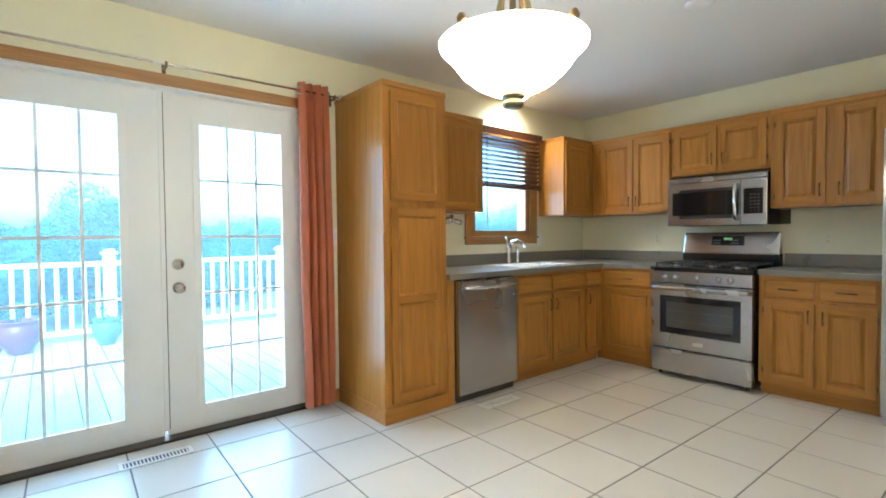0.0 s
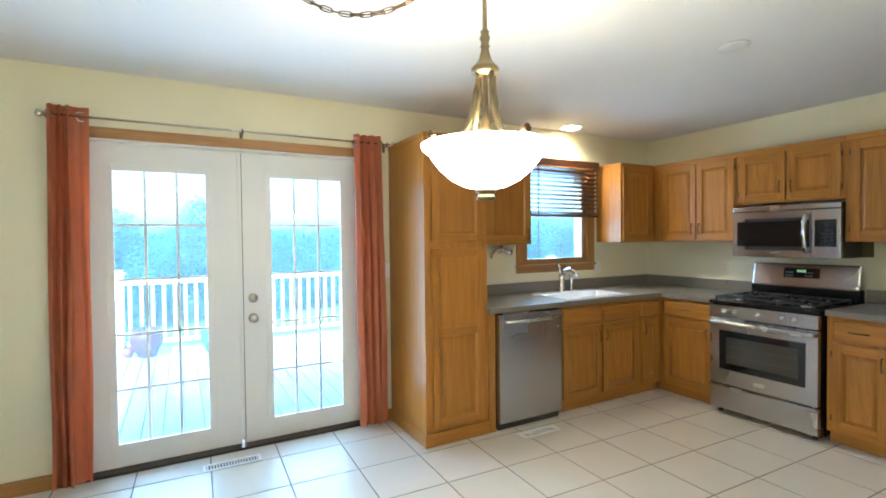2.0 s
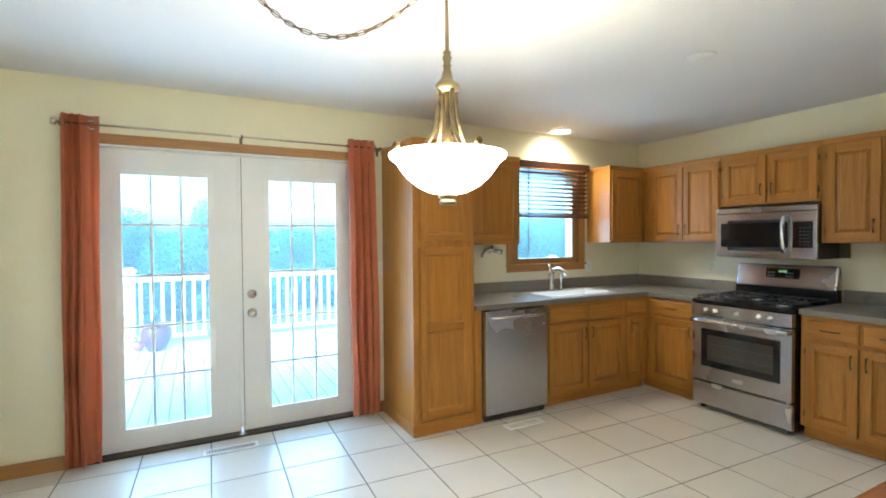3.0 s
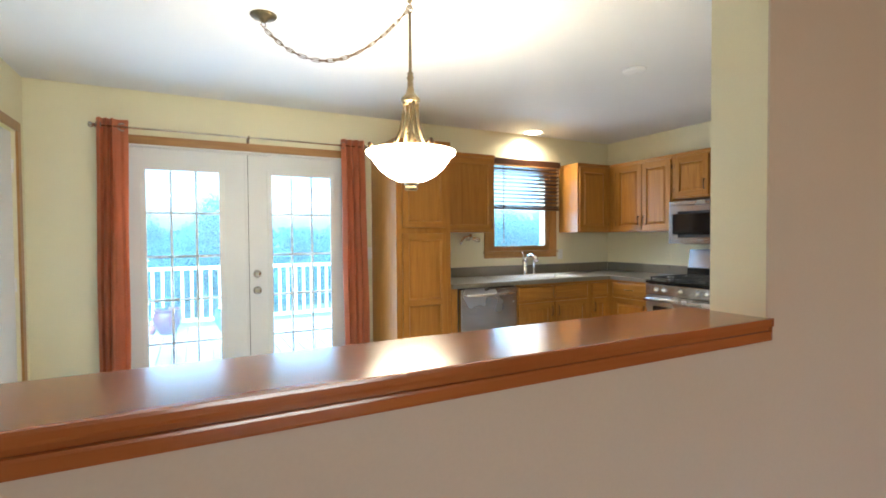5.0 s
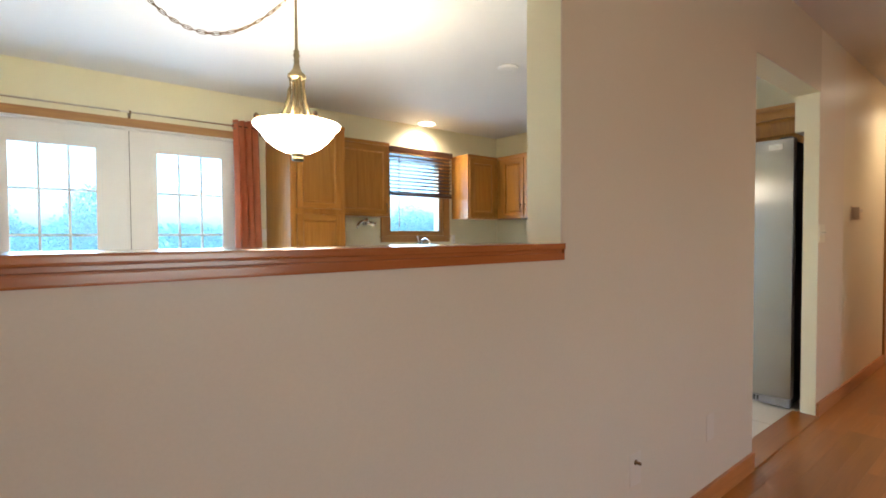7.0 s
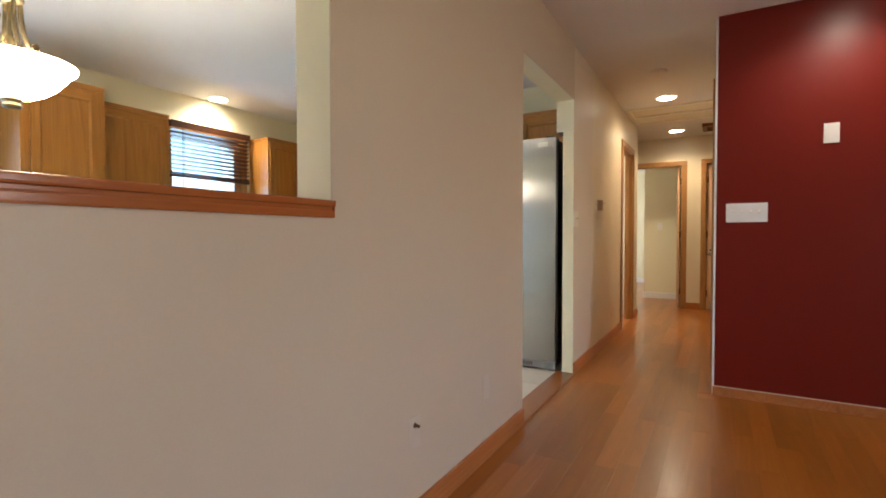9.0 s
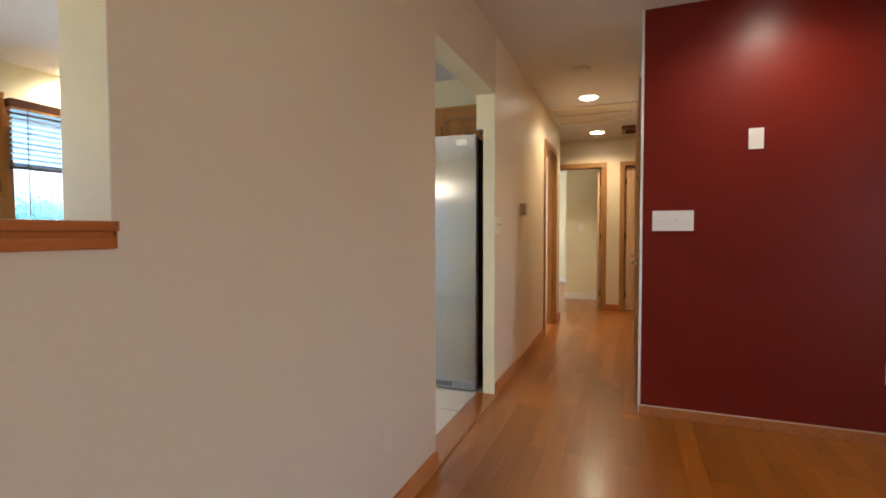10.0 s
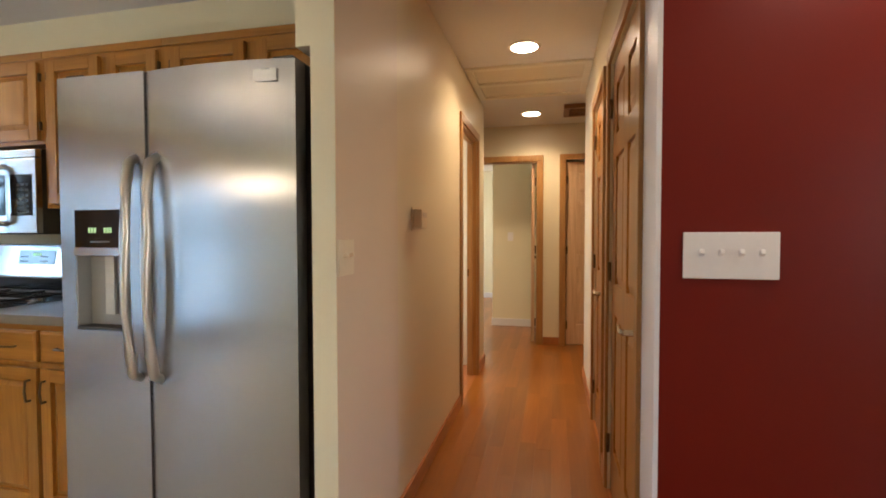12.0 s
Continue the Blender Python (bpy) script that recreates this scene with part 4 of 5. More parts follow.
part("badge", boxes((RW / 2 - 0.04, RW / 2 + 0.04, -0.003, 0.0, 0.285, 0.315), bevel=0.001), chrome, od)
cp = part("control_panel", boxes((0.004, RW - 0.004, -0.008, 0.05, 0.775, 0.872), bevel=0.006), steel_x, rng)
for x in (0.125, 0.205, 0.375, 0.535, 0.615):
    bm = bmesh.new()
    lathe(bm, [(0.023, 0), (0.021, 0.006), (0.017, 0.008), (0.015, 0.028), (0.0, 0.030)], 20)
    box(bm, -0.0035, 0.0035, -0.016, 0.016, 0.028, 0.036, 0.002)
    k = part("knob", bm, nickel, cp, "", True)
    k.matrix_local = pose(x, -0.008, 0.824, 90, 0, 0)
part("cooktop", boxes((0.0, RW, -0.006, 0.60, 0.880, 0.905), bevel=0.008), black_enamel, rng)
for i in range(3):
    gx0, gx1 = 0.03 + i * 0.235, 0.03 + (i + 1) * 0.235 - 0.008
    rows = []
    for x in (gx0 + 0.006, gx1 - 0.006):
        rows.append(([(x, 0.03, 0.934), (x, 0.56, 0.934)], 0.006))
    for y in (0.03, 0.295, 0.56):
        rows.append(([(gx0, y, 0.934), (gx1, y, 0.934)], 0.006))
    for y in (0.165, 0.43):
        for a in range(4):
            c, s = math.cos(a * math.pi / 2 + math.pi / 4), math.sin(a * math.pi / 2 + math.pi / 4)
            rows.append(([((gx0 + gx1) / 2 + 0.03 * c, y + 0.03 * s, 0.936), ((gx0 + gx1) / 2 + 0.10 * c, y + 0.12 * s, 0.934)], 0.005))
    for x in (gx0 + 0.006, gx1 - 0.006):
        for y in (0.035, 0.555):
            rows.append(([(x, y, 0.904), (x, y, 0.934)], 0.006))
    part("grate", tubes(*rows, seg=6), iron, rng, "black cast iron grate")
for x, y, r in ((0.145, 0.165, 0.040), (0.145, 0.43, 0.034), (0.38, 0.30, 0.046), (0.615, 0.165, 0.046), (0.615, 0.43, 0.030)):
    bm = bmesh.new()
    lathe(bm, [(r + 0.012, 0.904), (r + 0.010, 0.910), (r, 0.912), (r, 0.922), (0, 0.924)], 20, (x, y, 0))
    part("burner", bm, steel_x, rng, "", True)
bg = part("backguard", boxes((0.0, RW, 0.605, 0.68, 0.895, 1.005)), black_enamel, rng)
LEAN = Matrix.Translation((0, 0.602, 1.005)) @ pose(0, 0, 0, -11, 0, 0) @ Matrix.Translation((0, -0.597, -1.005))
part("panel", boxes((0.004, RW - 0.004, 0.597, 0.632, 1.000, 1.192), bevel=0.012), steel_x, bg, "brushed stainless control panel").matrix_local = LEAN
part("display", boxes((0.245, 0.50, 0.594, 0.597, 1.075, 1.155), bevel=0.001), black_glass, bg).matrix_local = LEAN
part("digits", boxes(*[(0.345 + i * 0.016, 0.355 + i * 0.016, 0.5925, 0.594, 1.122, 1.140) for i in range(4)]), green_glow, bg).matrix_local = LEAN
for i in range(4):
    part("button_row", boxes(*[(0.262 + j * 0.02 + (0.14 if i > 1 else 0), 0.272 + j * 0.02 + (0.14 if i > 1 else 0), 0.5925, 0.594, 1.088 + (i % 2) * 0.026, 1.096 + (i % 2) * 0.026) for j in range(3)]), mark_grey, bg).matrix_local = LEAN

MW = 0.76
mw = thing("microwave", "stainless steel over-range microwave with black window", "microwave", pose(4.622, 2.292, 1.247, 0, 0, -90))
part("body", boxes((0.0, MW, 0.03, XE - 4.622 - 0.002, 0.0, 0.41)), dark_side, mw)
part("vent_strip", boxes((0.0, MW, 0.002, 0.03, 0.368, 0.405), bevel=0.005), steel_x, mw)
md = part("door", holed((0.0, 0.10, 0.52, 0.575), (0.0, 0.055, 0.307, 0.362), 0.0, 0.03), steel_x, mw)
part("window", boxes((0.04, 0.565, -0.002, 0.010, 0.085, 0.285), bevel=0.001), black_glass, md, "black glass window")
part("inner_window", boxes((0.115, 0.46, -0.0035, -0.002, 0.105, 0.262)), black_enamel, md)
part("handle", tubes(([(0.555, 0.0, 0.325), (0.552, -0.035, 0.318), (0.552, -0.050, 0.255), (0.552, -0.054, 0.185), (0.552, -0.050, 0.115), (0.552, -0.035, 0.052), (0.555, 0.0, 0.045)], [0.014, 0.015, 0.016, 0.016, 0.016, 0.015, 0.014]), seg=12), chrome, md, "bowed steel handle", True)
mp = part("control_panel", boxes((0.578, MW, 0.0, 0.03, 0.0, 0.362), bevel=0.004), steel_x, mw)
part("keypad", boxes((0.60, 0.735, -0.002, 0.002, 0.085, 0.285), bevel=0.001), black_glass, mp)
for r in range(6):
    part("key_row", boxes(*[(0.645 + c * 0.026, 0.661 + c * 0.026, -0.003, -0.002, 0.100 + r * 0.026, 0.110 + r * 0.026) for c in range(3)]), dark_plastic, mp)
part("badge", boxes((0.30, 0.36, -0.002, 0.0, 0.028, 0.04)), mark_grey, md)
part("underside_grille", boxes(*[(0.10, 0.66, 0.08 + i * 0.03, 0.095 + i * 0.03, -0.006, 0.0) for i in range(6)]), dark_plastic, mw)

# refrigerator: side by side, local x to the right along its front
FW = 0.918
fr = thing("refrigerator", "stainless steel side-by-side refrigerator with water dispenser", "refrigerator", pose(4.158, 0.803, 0, 0, 0, -90))
part("body", boxes((0.008, FW - 0.008, 0.075, 0.79, 0.03, 1.775)), dark_side, fr)
for x in (0.06, FW - 0.06):
    part("foot", boxes((x - 0.03, x + 0.03, 0.10, 0.16, 0.0, 0.03)), dark_plastic, fr)
    part("rear_foot", boxes((x - 0.03, x + 0.03, 0.66, 0.72, 0.0, 0.03)), dark_plastic, fr)
SPL = 0.366
DA, DB, DC, DD = 0.062, 0.262, 0.905, 1.325   # dispenser: width and height
fd = part("freezer_door", holed((0.0, DA, DB, SPL - 0.002), (0.075, DC, DD, 1.785), 0.0, 0.07), steel_fridge, fr)
bm = bmesh.new()
RA, RB, NB = SPL + 0.002, FW, 60
outline = [(RA + (RB - RA) * i / NB, 0.008 - 0.020 * (1 - (2 * i / NB - 1) ** 2)) for i in range(NB + 1)] + [(RB, 0.07), (RA, 0.07)]
low, top = [[bm.verts.new((x, y, z)) for x, y in outline] for z in (0.075, 1.785)]
for i in range(len(outline)):
    j = (i + 1) % len(outline)
    bm.faces.new((low[i], low[j], top[j], top[i]))
bm.faces.new(low[::-1])
bm.faces.new(top)
bmesh.ops.recalc_face_normals(bm, faces=list(bm.faces))
rd = part("refrigerator_door", bm, steel_fridge, fr)
dp = part("dispenser", boxes((DA, DB, 0.004, 0.05, 1.195, DD), (DA + 0.004, DB - 0.004, -0.002, 0.004, 1.20, DD - 0.004)), black_glass, fd, "black dispenser panel")
part("dispenser_lip", boxes((DA, DB, -0.008, 0.05, 1.165, 1.195), bevel=0.004), steel_x, fd)
part("dispenser_well", boxes((DA, DA + 0.006, 0.002, 0.06, DC, 1.165), (DB - 0.006, DB, 0.002, 0.06, DC, 1.165), (DA + 0.006, DB - 0.006, 0.052, 0.06, DC, 1.165)), surface("grey_moulding", (0.34, 0.34, 0.33), 0.4, vary=0.05, bump=0.02), fd, "grey moulded well")
part("drip_tray", boxes((DA + 0.006, DB - 0.006, -0.004, 0.052, DC, DC + 0.012), bevel=0.003), dark_plastic, fd)
part("paddle", boxes((DA + 0.085, DA + 0.125, 0.036, 0.048, DC + 0.05, 1.165), bevel=0.003), surface("clear_grey_paddle", (0.55, 0.55, 0.52), 0.25, vary=0.05, bump=0.0), fd)
part("digits", boxes(*[(DA + 0.062 + i * 0.012 + (0.03 if i > 2 else 0), DA + 0.070 + i * 0.012 + (0.03 if i > 2 else 0), -0.0035, -0.002, 1.245, 1.263) for i in range(6)]), green_glow, dp)
part("legend", boxes((DA + 0.07, DA + 0.15, -0.0035, -0.002, 1.212, 1.216)), mark_grey, dp)
for dn, x in ((fd, SPL - 0.042), (rd, SPL + 0.042)):
    part("handle", tubes(([(x, 0.012, 1.50), (x, -0.024, 1.478), (x, -0.038, 1.40), (x, -0.048, 1.25), (x, -0.051, 1.12), (x, -0.048, 0.98), (x, -0.038, 0.84), (x, -0.024, 0.765), (x, 0.012, 0.745)], [0.016, 0.017, 0.017, 0.016, 0.016, 0.016, 0.017, 0.017, 0.016]), seg=12), handle_steel, dn, "bowed satin steel handle", True)
part("badge", boxes((FW - 0.145, FW - 0.055, -0.007, 0.005, 1.715, 1.755), bevel=0.0015), steel_x, rd, "bright maker's plate")
gr = part("base_grille", boxes((0.01, FW - 0.01, 0.02, 0.07, 0.012, 0.07), bevel=0.004), surface("grey_grille", (0.30, 0.30, 0.31), 0.4, vary=0.05, bump=0.02), fr)
for i in range(16):
    part("vent_slot", boxes((0.42 + i * 0.02, 0.432 + i * 0.02, 0.0185, 0.021, 0.025, 0.055)), dark_plastic, gr)
part("roller_cover", boxes((FW - 0.085, FW - 0.02, 0.012, 0.02, 0.018, 0.062), bevel=0.002), mark_grey, gr)
for x in (0.05, FW - 0.05):
    part("hinge_cover", boxes((x - 0.035, x + 0.035, 0.02, 0.14, 1.775, 1.800), bevel=0.006), dark_plastic, fr)

# ---- curtains ----
RODY, RODZ = 3.325, 2.142
rod = thing("curtain_rod", "thin brushed nickel curtain rod with end knobs", "curtain rod")
part("bar", tubes(([(-0.145, RODY, RODZ), (1.925, RODY, RODZ)], 0.0065)), nickel, rod, "", True)
for x, s in ((-0.145, -1), (1.925, 1)):
    bm = bmesh.new()
    lathe(bm, [(0.007, 0), (0.011, 0.004), (0.018, 0.012), (0.022, 0.024), (0.018, 0.036), (0, 0.042)], 16)
    k = part("finial", bm, nickel, rod, "", True)
    k.matrix_local = pose(x, RODY, RODZ, 0, 90 * s, 0)
for x in (-0.115, 0.878, 1.90):
    part("bracket", boxes((x - 0.010, x + 0.010, YN - 0.006, YN, RODZ - 0.05, RODZ + 0.02), (x - 0.006, x + 0.006, RODY - 0.010, YN - 0.006, RODZ - 0.018, RODZ - 0.007), (x - 0.006, x + 0.006, RODY - 0.010, RODY - 0.007, RODZ - 0.007, RODZ + 0.012)), bronze, rod)


def curtain(x0, x1, folds, lean, seed, flap=0.0):
    """A gathered panel: deep folds hung from rings, with the cloth spreading a little towards the floor."""
    rnd = random.Random(seed)
    c = thing("curtain", "rust-red grommet curtain panel gathered at the french doors", "curtain", group="pair of curtains")
    ph = [rnd.uniform(-0.5, 0.5) for _ in range(folds + 2)]
    nx, nz = folds * 28, 26
    z0, z1 = 0.025, RODZ + 0.055
    bm = bmesh.new()
    grid = []
    for j in range(nz + 1):
        f = j / nz
        z = z0 + (z1 - z0) * f
        row = []
        for i in range(nx + 1):
            u = i / nx
            w = (x1 - x0) * (1.0 + 0.06 * (1 - f))
            deep = 0.028 + 0.010 * math.sin(3.1 * u * folds + 2 * f + ph[1]) * (1 - f)
            turn = u * folds if u < 1 - flap else (1 - flap) * folds + (u - 1 + flap) * 0.9
            wave = math.sin(2 * math.pi * turn + 1.5 + 0.5 * math.sin(2.2 * f + ph[int(u * folds)]) * (1 - f))
            x = (x0 + x1) / 2 + (u - 0.5) * w + lean * (1 - f) + 0.008 * math.cos(2 * math.pi * turn * 2 + f) + 0.006 * math.sin(9 * f + 5 * u) * (1 - f)
            y = RODY + deep * wave + 0.008 * math.sin(5 * f + 9 * u + ph[0]) + 0.005 * math.sin(2 * math.pi * turn * 3.3 + ph[1] + 1.5 * f) * (0.3 + 0.7 * (1 - f))
            row.append(bm.verts.new((x, y, z)))
        grid.append(row)
    for a, b in zip(grid, grid[1:]):
        for i in range(nx):
            bm.faces.new((a[i], a[i + 1], b[i + 1], b[i]))
    bmesh.ops.solidify(bm, geom=list(bm.faces), thickness=0.003)
    part("cloth", bm, curtain_mat, c, "", True)
    for i in (0, folds * 2 - 1):
        x, side = (x0 + (x1 - x0) * 0.261 / folds, -1) if i == 0 else (x1 - (x1 - x0) * 0.239 / folds, 1)
        if flap and side > 0:
            x = x1 - (x1 - x0) * flap * 0.5
            y = RODY + 0.032 * math.sin(2 * math.pi * ((1 - flap) * folds + flap * 0.45) + 1.5) - 0.014
            ring = [(x + 0.026 * math.cos(a), y + 0.006 * math.cos(a), RODZ + 0.026 * math.sin(a)) for a in [2 * math.pi * k / 20 for k in range(20)]]
            bm = bmesh.new()
            tube(bm, ring, 0.006, 8, True)
            part("grommet", bm, nickel, c, "brushed nickel grommet", True)
            continue
        ring = [(x + side * 0.019 * math.cos(a), RODY - 0.006 + 0.017 * math.cos(a), RODZ + 0.026 * math.sin(a)) for a in [2 * math.pi * k / 18 for k in range(18)]]
        bm = bmesh.new()
        tube(bm, ring, 0.0045, 8, True)
        part("grommet", bm, nickel, c, "brushed nickel grommet", True)
    return c


curtain(-0.135, 0.060, 5, -0.02, 3, 0.42)
curtain(1.640, 1.862, 4, 0.025, 8)

# ---- pendant lamp with swagged chain ----
pen = thing("pendant_lamp", "lit alabaster glass bowl pendant lamp with brass arms", "lamp", pose(PENDANT_X, PENDANT_Y, 0))
bm = bmesh.new()
outer = [(0.030, 1.585), (0.068, 1.591), (0.112, 1.613), (0.150, 1.645), (0.176, 1.678), (0.187, 1.697), (0.199, 1.705), (0.211, 1.716), (0.214, 1.727)]
inner = [(0.207, 1.729), (0.194, 1.714), (0.180, 1.702), (0.167, 1.680), (0.141, 1.648), (0.102, 1.619), (0.062, 1.599), (0.0, 1.594)]
lathe(bm, [(0.0, 1.585)] + outer + inner, 48)
part("bowl", bm, bowl_glass, pen, "glowing cream glass bowl", True)
bm = bmesh.new()
lathe(bm, [(0.0, 1.545), (0.026, 1.546), (0.031, 1.552), (0.031, 1.560), (0.026, 1.563), (0.026, 1.570), (0.034, 1.574), (0.034, 1.584), (0.0, 1.5845)], 24)
part("bottom_finial", bm, brass, pen, "", True)
bm = bmesh.new()
lathe(bm, [(0.0, 1.955), (0.036, 1.957), (0.046, 1.966), (0.046, 1.978), (0.036, 1.988), (0.022, 2.005), (0.015, 2.030), (0.012, 2.045), (0.017, 2.050), (0.012, 2.056), (0.014, 2.068), (0.018, 2.078), (0.012, 2.090), (0.016, 2.098), (0.008, 2.106), (0.0075, 2.385), (0.0, 2.386)], 20)
part("stem", bm, brass, pen, "", True)
for k in range(4):
    a = math.pi / 2 * k + 0.03
    c, s = math.cos(a), math.sin(a)
    part("arm", tubes(([(r * c, r * s, z) for r, z in ((0.034, 1.960), (0.036, 1.90), (0.044, 1.85), (0.066, 1.79), (0.100, 1.742), (0.140, 1.716), (0.174, 1.708))], [0.0095, 0.0095, 0.0095, 0.009, 0.008, 0.008, 0.007]), seg=10), brass, pen, "", True)
    bm = bmesh.new()
    lathe(bm, [(0.0, 1.728), (0.012, 1.732), (0.014, 1.744), (0.008, 1.756), (0, 1.760)], 12, (0.205 * c, 0.205 * s, 0.000))
    part("rim_clip", bm, bronze, pen, "", True)
bm = bmesh.new()
lathe(bm, [(0.0, 1.60), (0.010, 1.605), (0.010, 1.76), (0.020, 1.775), (0.014, 1.79), (0.022, 1.805), (0.010, 1.825), (0.008, 1.957)], 14)
part("socket_column", bm, brass, pen, "", True)
bm = bmesh.new()
tube(bm, [(0.016 * math.cos(a), 0, 2.400 + 0.016 * math.sin(a)) for a in [2 * math.pi * k / 16 for k in range(16)]], 0.003, 6, True)
part("top_ring", bm, brass, pen, "", True)
hook = thing("ceiling_hook", "small brass swag hook in the ceiling", "hook", pose(PENDANT_X, PENDANT_Y, 0))
part("hook", tubes(([(0, 0, H), (0, 0, 2.428), (0.010, 0, 2.420), (0.012, 0, 2.408), (0, 0, 2.402), (-0.008, 0, 2.409)], 0.0025), seg=6), brass, hook, "", True)
bm = bmesh.new()
lathe(bm, [(0.012, 2.432), (0.012, H)], 12)
part("rosette", bm, brass, hook, "", True)
CAX, CAY = 0.80, 1.70
can = thing("ceiling_canopy", "antique brass ceiling canopy of the swag lamp", "canopy", pose(CAX, CAY, H))
bm = bmesh.new()
lathe(bm, [(0.064, 0.0), (0.064, -0.006), (0.058, -0.012), (0.024, -0.020), (0.014, -0.032), (0.006, -0.036), (0.0, -0.0365)], 28)
part("plate", bm, brass, can, "", True)
bm = bmesh.new()
tube(bm, [(0.011 * math.cos(a), 0, -0.047 + 0.011 * math.sin(a)) for a in [2 * math.pi * k / 14 for k in range(14)]], 0.0025, 6, True)
part("loop", bm, brass, can, "", True)
chain = thing("lamp_chain", "swagged antique brass chain between canopy and hook", "chain")
bm = bmesh.new()
tube(bm, [(0.020 * math.cos(a) + (0.007 if math.cos(a) > 0 else -0.007), 0.0085 * math.sin(a), 0) for a in [2 * math.pi * (k + 0.5) / 14 for k in range(14)]], 0.0021, 5, True)
link_me = to_mesh("link", bm, bronze, True)
p0, p1 = Vector((CAX, CAY, H - 0.062)), Vector((PENDANT_X - 0.004, PENDANT_Y + 0.003, 2.400))
SAG = 0.20


def sag_at(u):
    p = p0.lerp(p1, u)
    p.z -= SAG * 4 * u * (1 - u) * (1 - 0.12 * (u - 0.5))
    return p


fine = [sag_at(i / 600) for i in range(601)]
run, last, count = 0.0, -1, 0
for i in range(1, 601):
    run += (fine[i] - fine[i - 1]).length
    if int(run / 0.0375) > last:
        last = int(run / 0.0375)
        d = (fine[min(i + 4, 600)] - fine[i - 4 if i > 4 else 0]).normalized()
        o = new("chain_link", link_me)
        o.parent = chain
        o.matrix_local = Matrix.Translation(fine[i]) @ d.to_track_quat("X", "Z").to_matrix().to_4x4() @ pose(0, 0, 0, 90 * (count % 2) + random.uniform(-20, 20), 0, 0)
        count += 1
part("lamp_cord", tubes((fine[::15], 0.0022), seg=5), bronze, chain)

# ---- ceiling fixtures ----
for cx, cy, watts in CANS:
    can_l = thing("recessed_light", "round recessed ceiling light, lit, white trim", "ceiling light", pose(cx, cy, H), "recessed lights")
    bm = bmesh.new()
    lathe(bm, [(0.082, -0.0005), (0.105, -0.0005), (0.105, -0.004), (0.098, -0.008), (0.086, -0.008), (0.082, -0.0005)][:5], 36)
    part("trim_ring", bm, white_plastic, can_l, "", True)
    bm = bmesh.new()
    lathe(bm, [(0.0, -0.0105), (0.084, -0.0102), (0.086, -0.0085), (0.0, -0.0084)], 32)
    part("lamp_face", bm, can_glow, can_l, "glowing lamp face", True)
for x, y, nm, label in ((3.128, 1.425, "smoke_detector", "round white smoke detector on the ceiling"), (5.08, -0.717, "hall_detector", "round off-white detector on the hallway ceiling")):
    sd = thing("smoke_detector", label, "detector", pose(x, y, H))
    bm = bmesh.new()
    lathe(bm, [(0.076, 0), (0.076, -0.006), (0.070, -0.013), (0.050, -0.018), (0.0, -0.019)], 32)
    part("cover", bm, ceiling_white, sd, "", True)
    bm = bmesh.new()
    lathe(bm, [(0.020, -0.0185), (0.020, -0.0205), (0.0, -0.0210)], 16)
    part("test_button", bm, ceiling_white, sd)
hatch = thing("attic_hatch", "cream painted attic hatch with wooden trim", "hatch")
HXA, HXB, HYA, HYB = 6.27, 7.07, HY + 0.004, YP0 - 0.012
part("trim", boxes((HXA, HXA + 0.05, HYA, HYB, H - 0.018, H), (HXB - 0.05, HXB, HYA, HYB, H - 0.018, H), (HXA + 0.05, HXB - 0.05, HYA, HYA + 0.05, H - 0.018, H), (HXA + 0.05, HXB - 0.05, HYB - 0.05, HYB, H - 0.022, H), bevel=0.003), hatch_paint, hatch)
part("cross_bar", boxes(((HXA + HXB) / 2 - 0.03, (HXA + HXB) / 2 + 0.03, HYA + 0.05, HYB - 0.05, H - 0.018, H), bevel=0.003), hatch_paint, hatch)
part("panel", boxes((HXA + 0.05, HXB - 0.05, HYA + 0.05, HYB - 0.05, H - 0.003, H - 0.0005)), hallpaint, hatch)
vent = thing("ceiling_vent", "brown wooden framed return vent on the ceiling", "vent")
VX0, VX1, VY0, VY1 = 7.42, 7.78, -1.36, -0.99
part("frame", boxes((VX0, VX0 + 0.05, VY0, VY1, H - 0.04, H), (VX1 - 0.05, VX1, VY0, VY1, H - 0.04, H), (VX0 + 0.05, VX1 - 0.05, VY0, VY0 + 0.05, H - 0.04, H), (VX0 + 0.05, VX1 - 0.05, VY1 - 0.05, VY1, H - 0.04, H), bevel=0.004), vent_oak, vent)
for i in range(8):
    part("slat", boxes((VX0 + 0.055 + i * 0.032, VX0 + 0.062 + i * 0.032, VY0 + 0.05, VY1 - 0.05, H - 0.028, H - 0.004)), vent_oak, vent)

# ---- plates, switches and small fittings ----


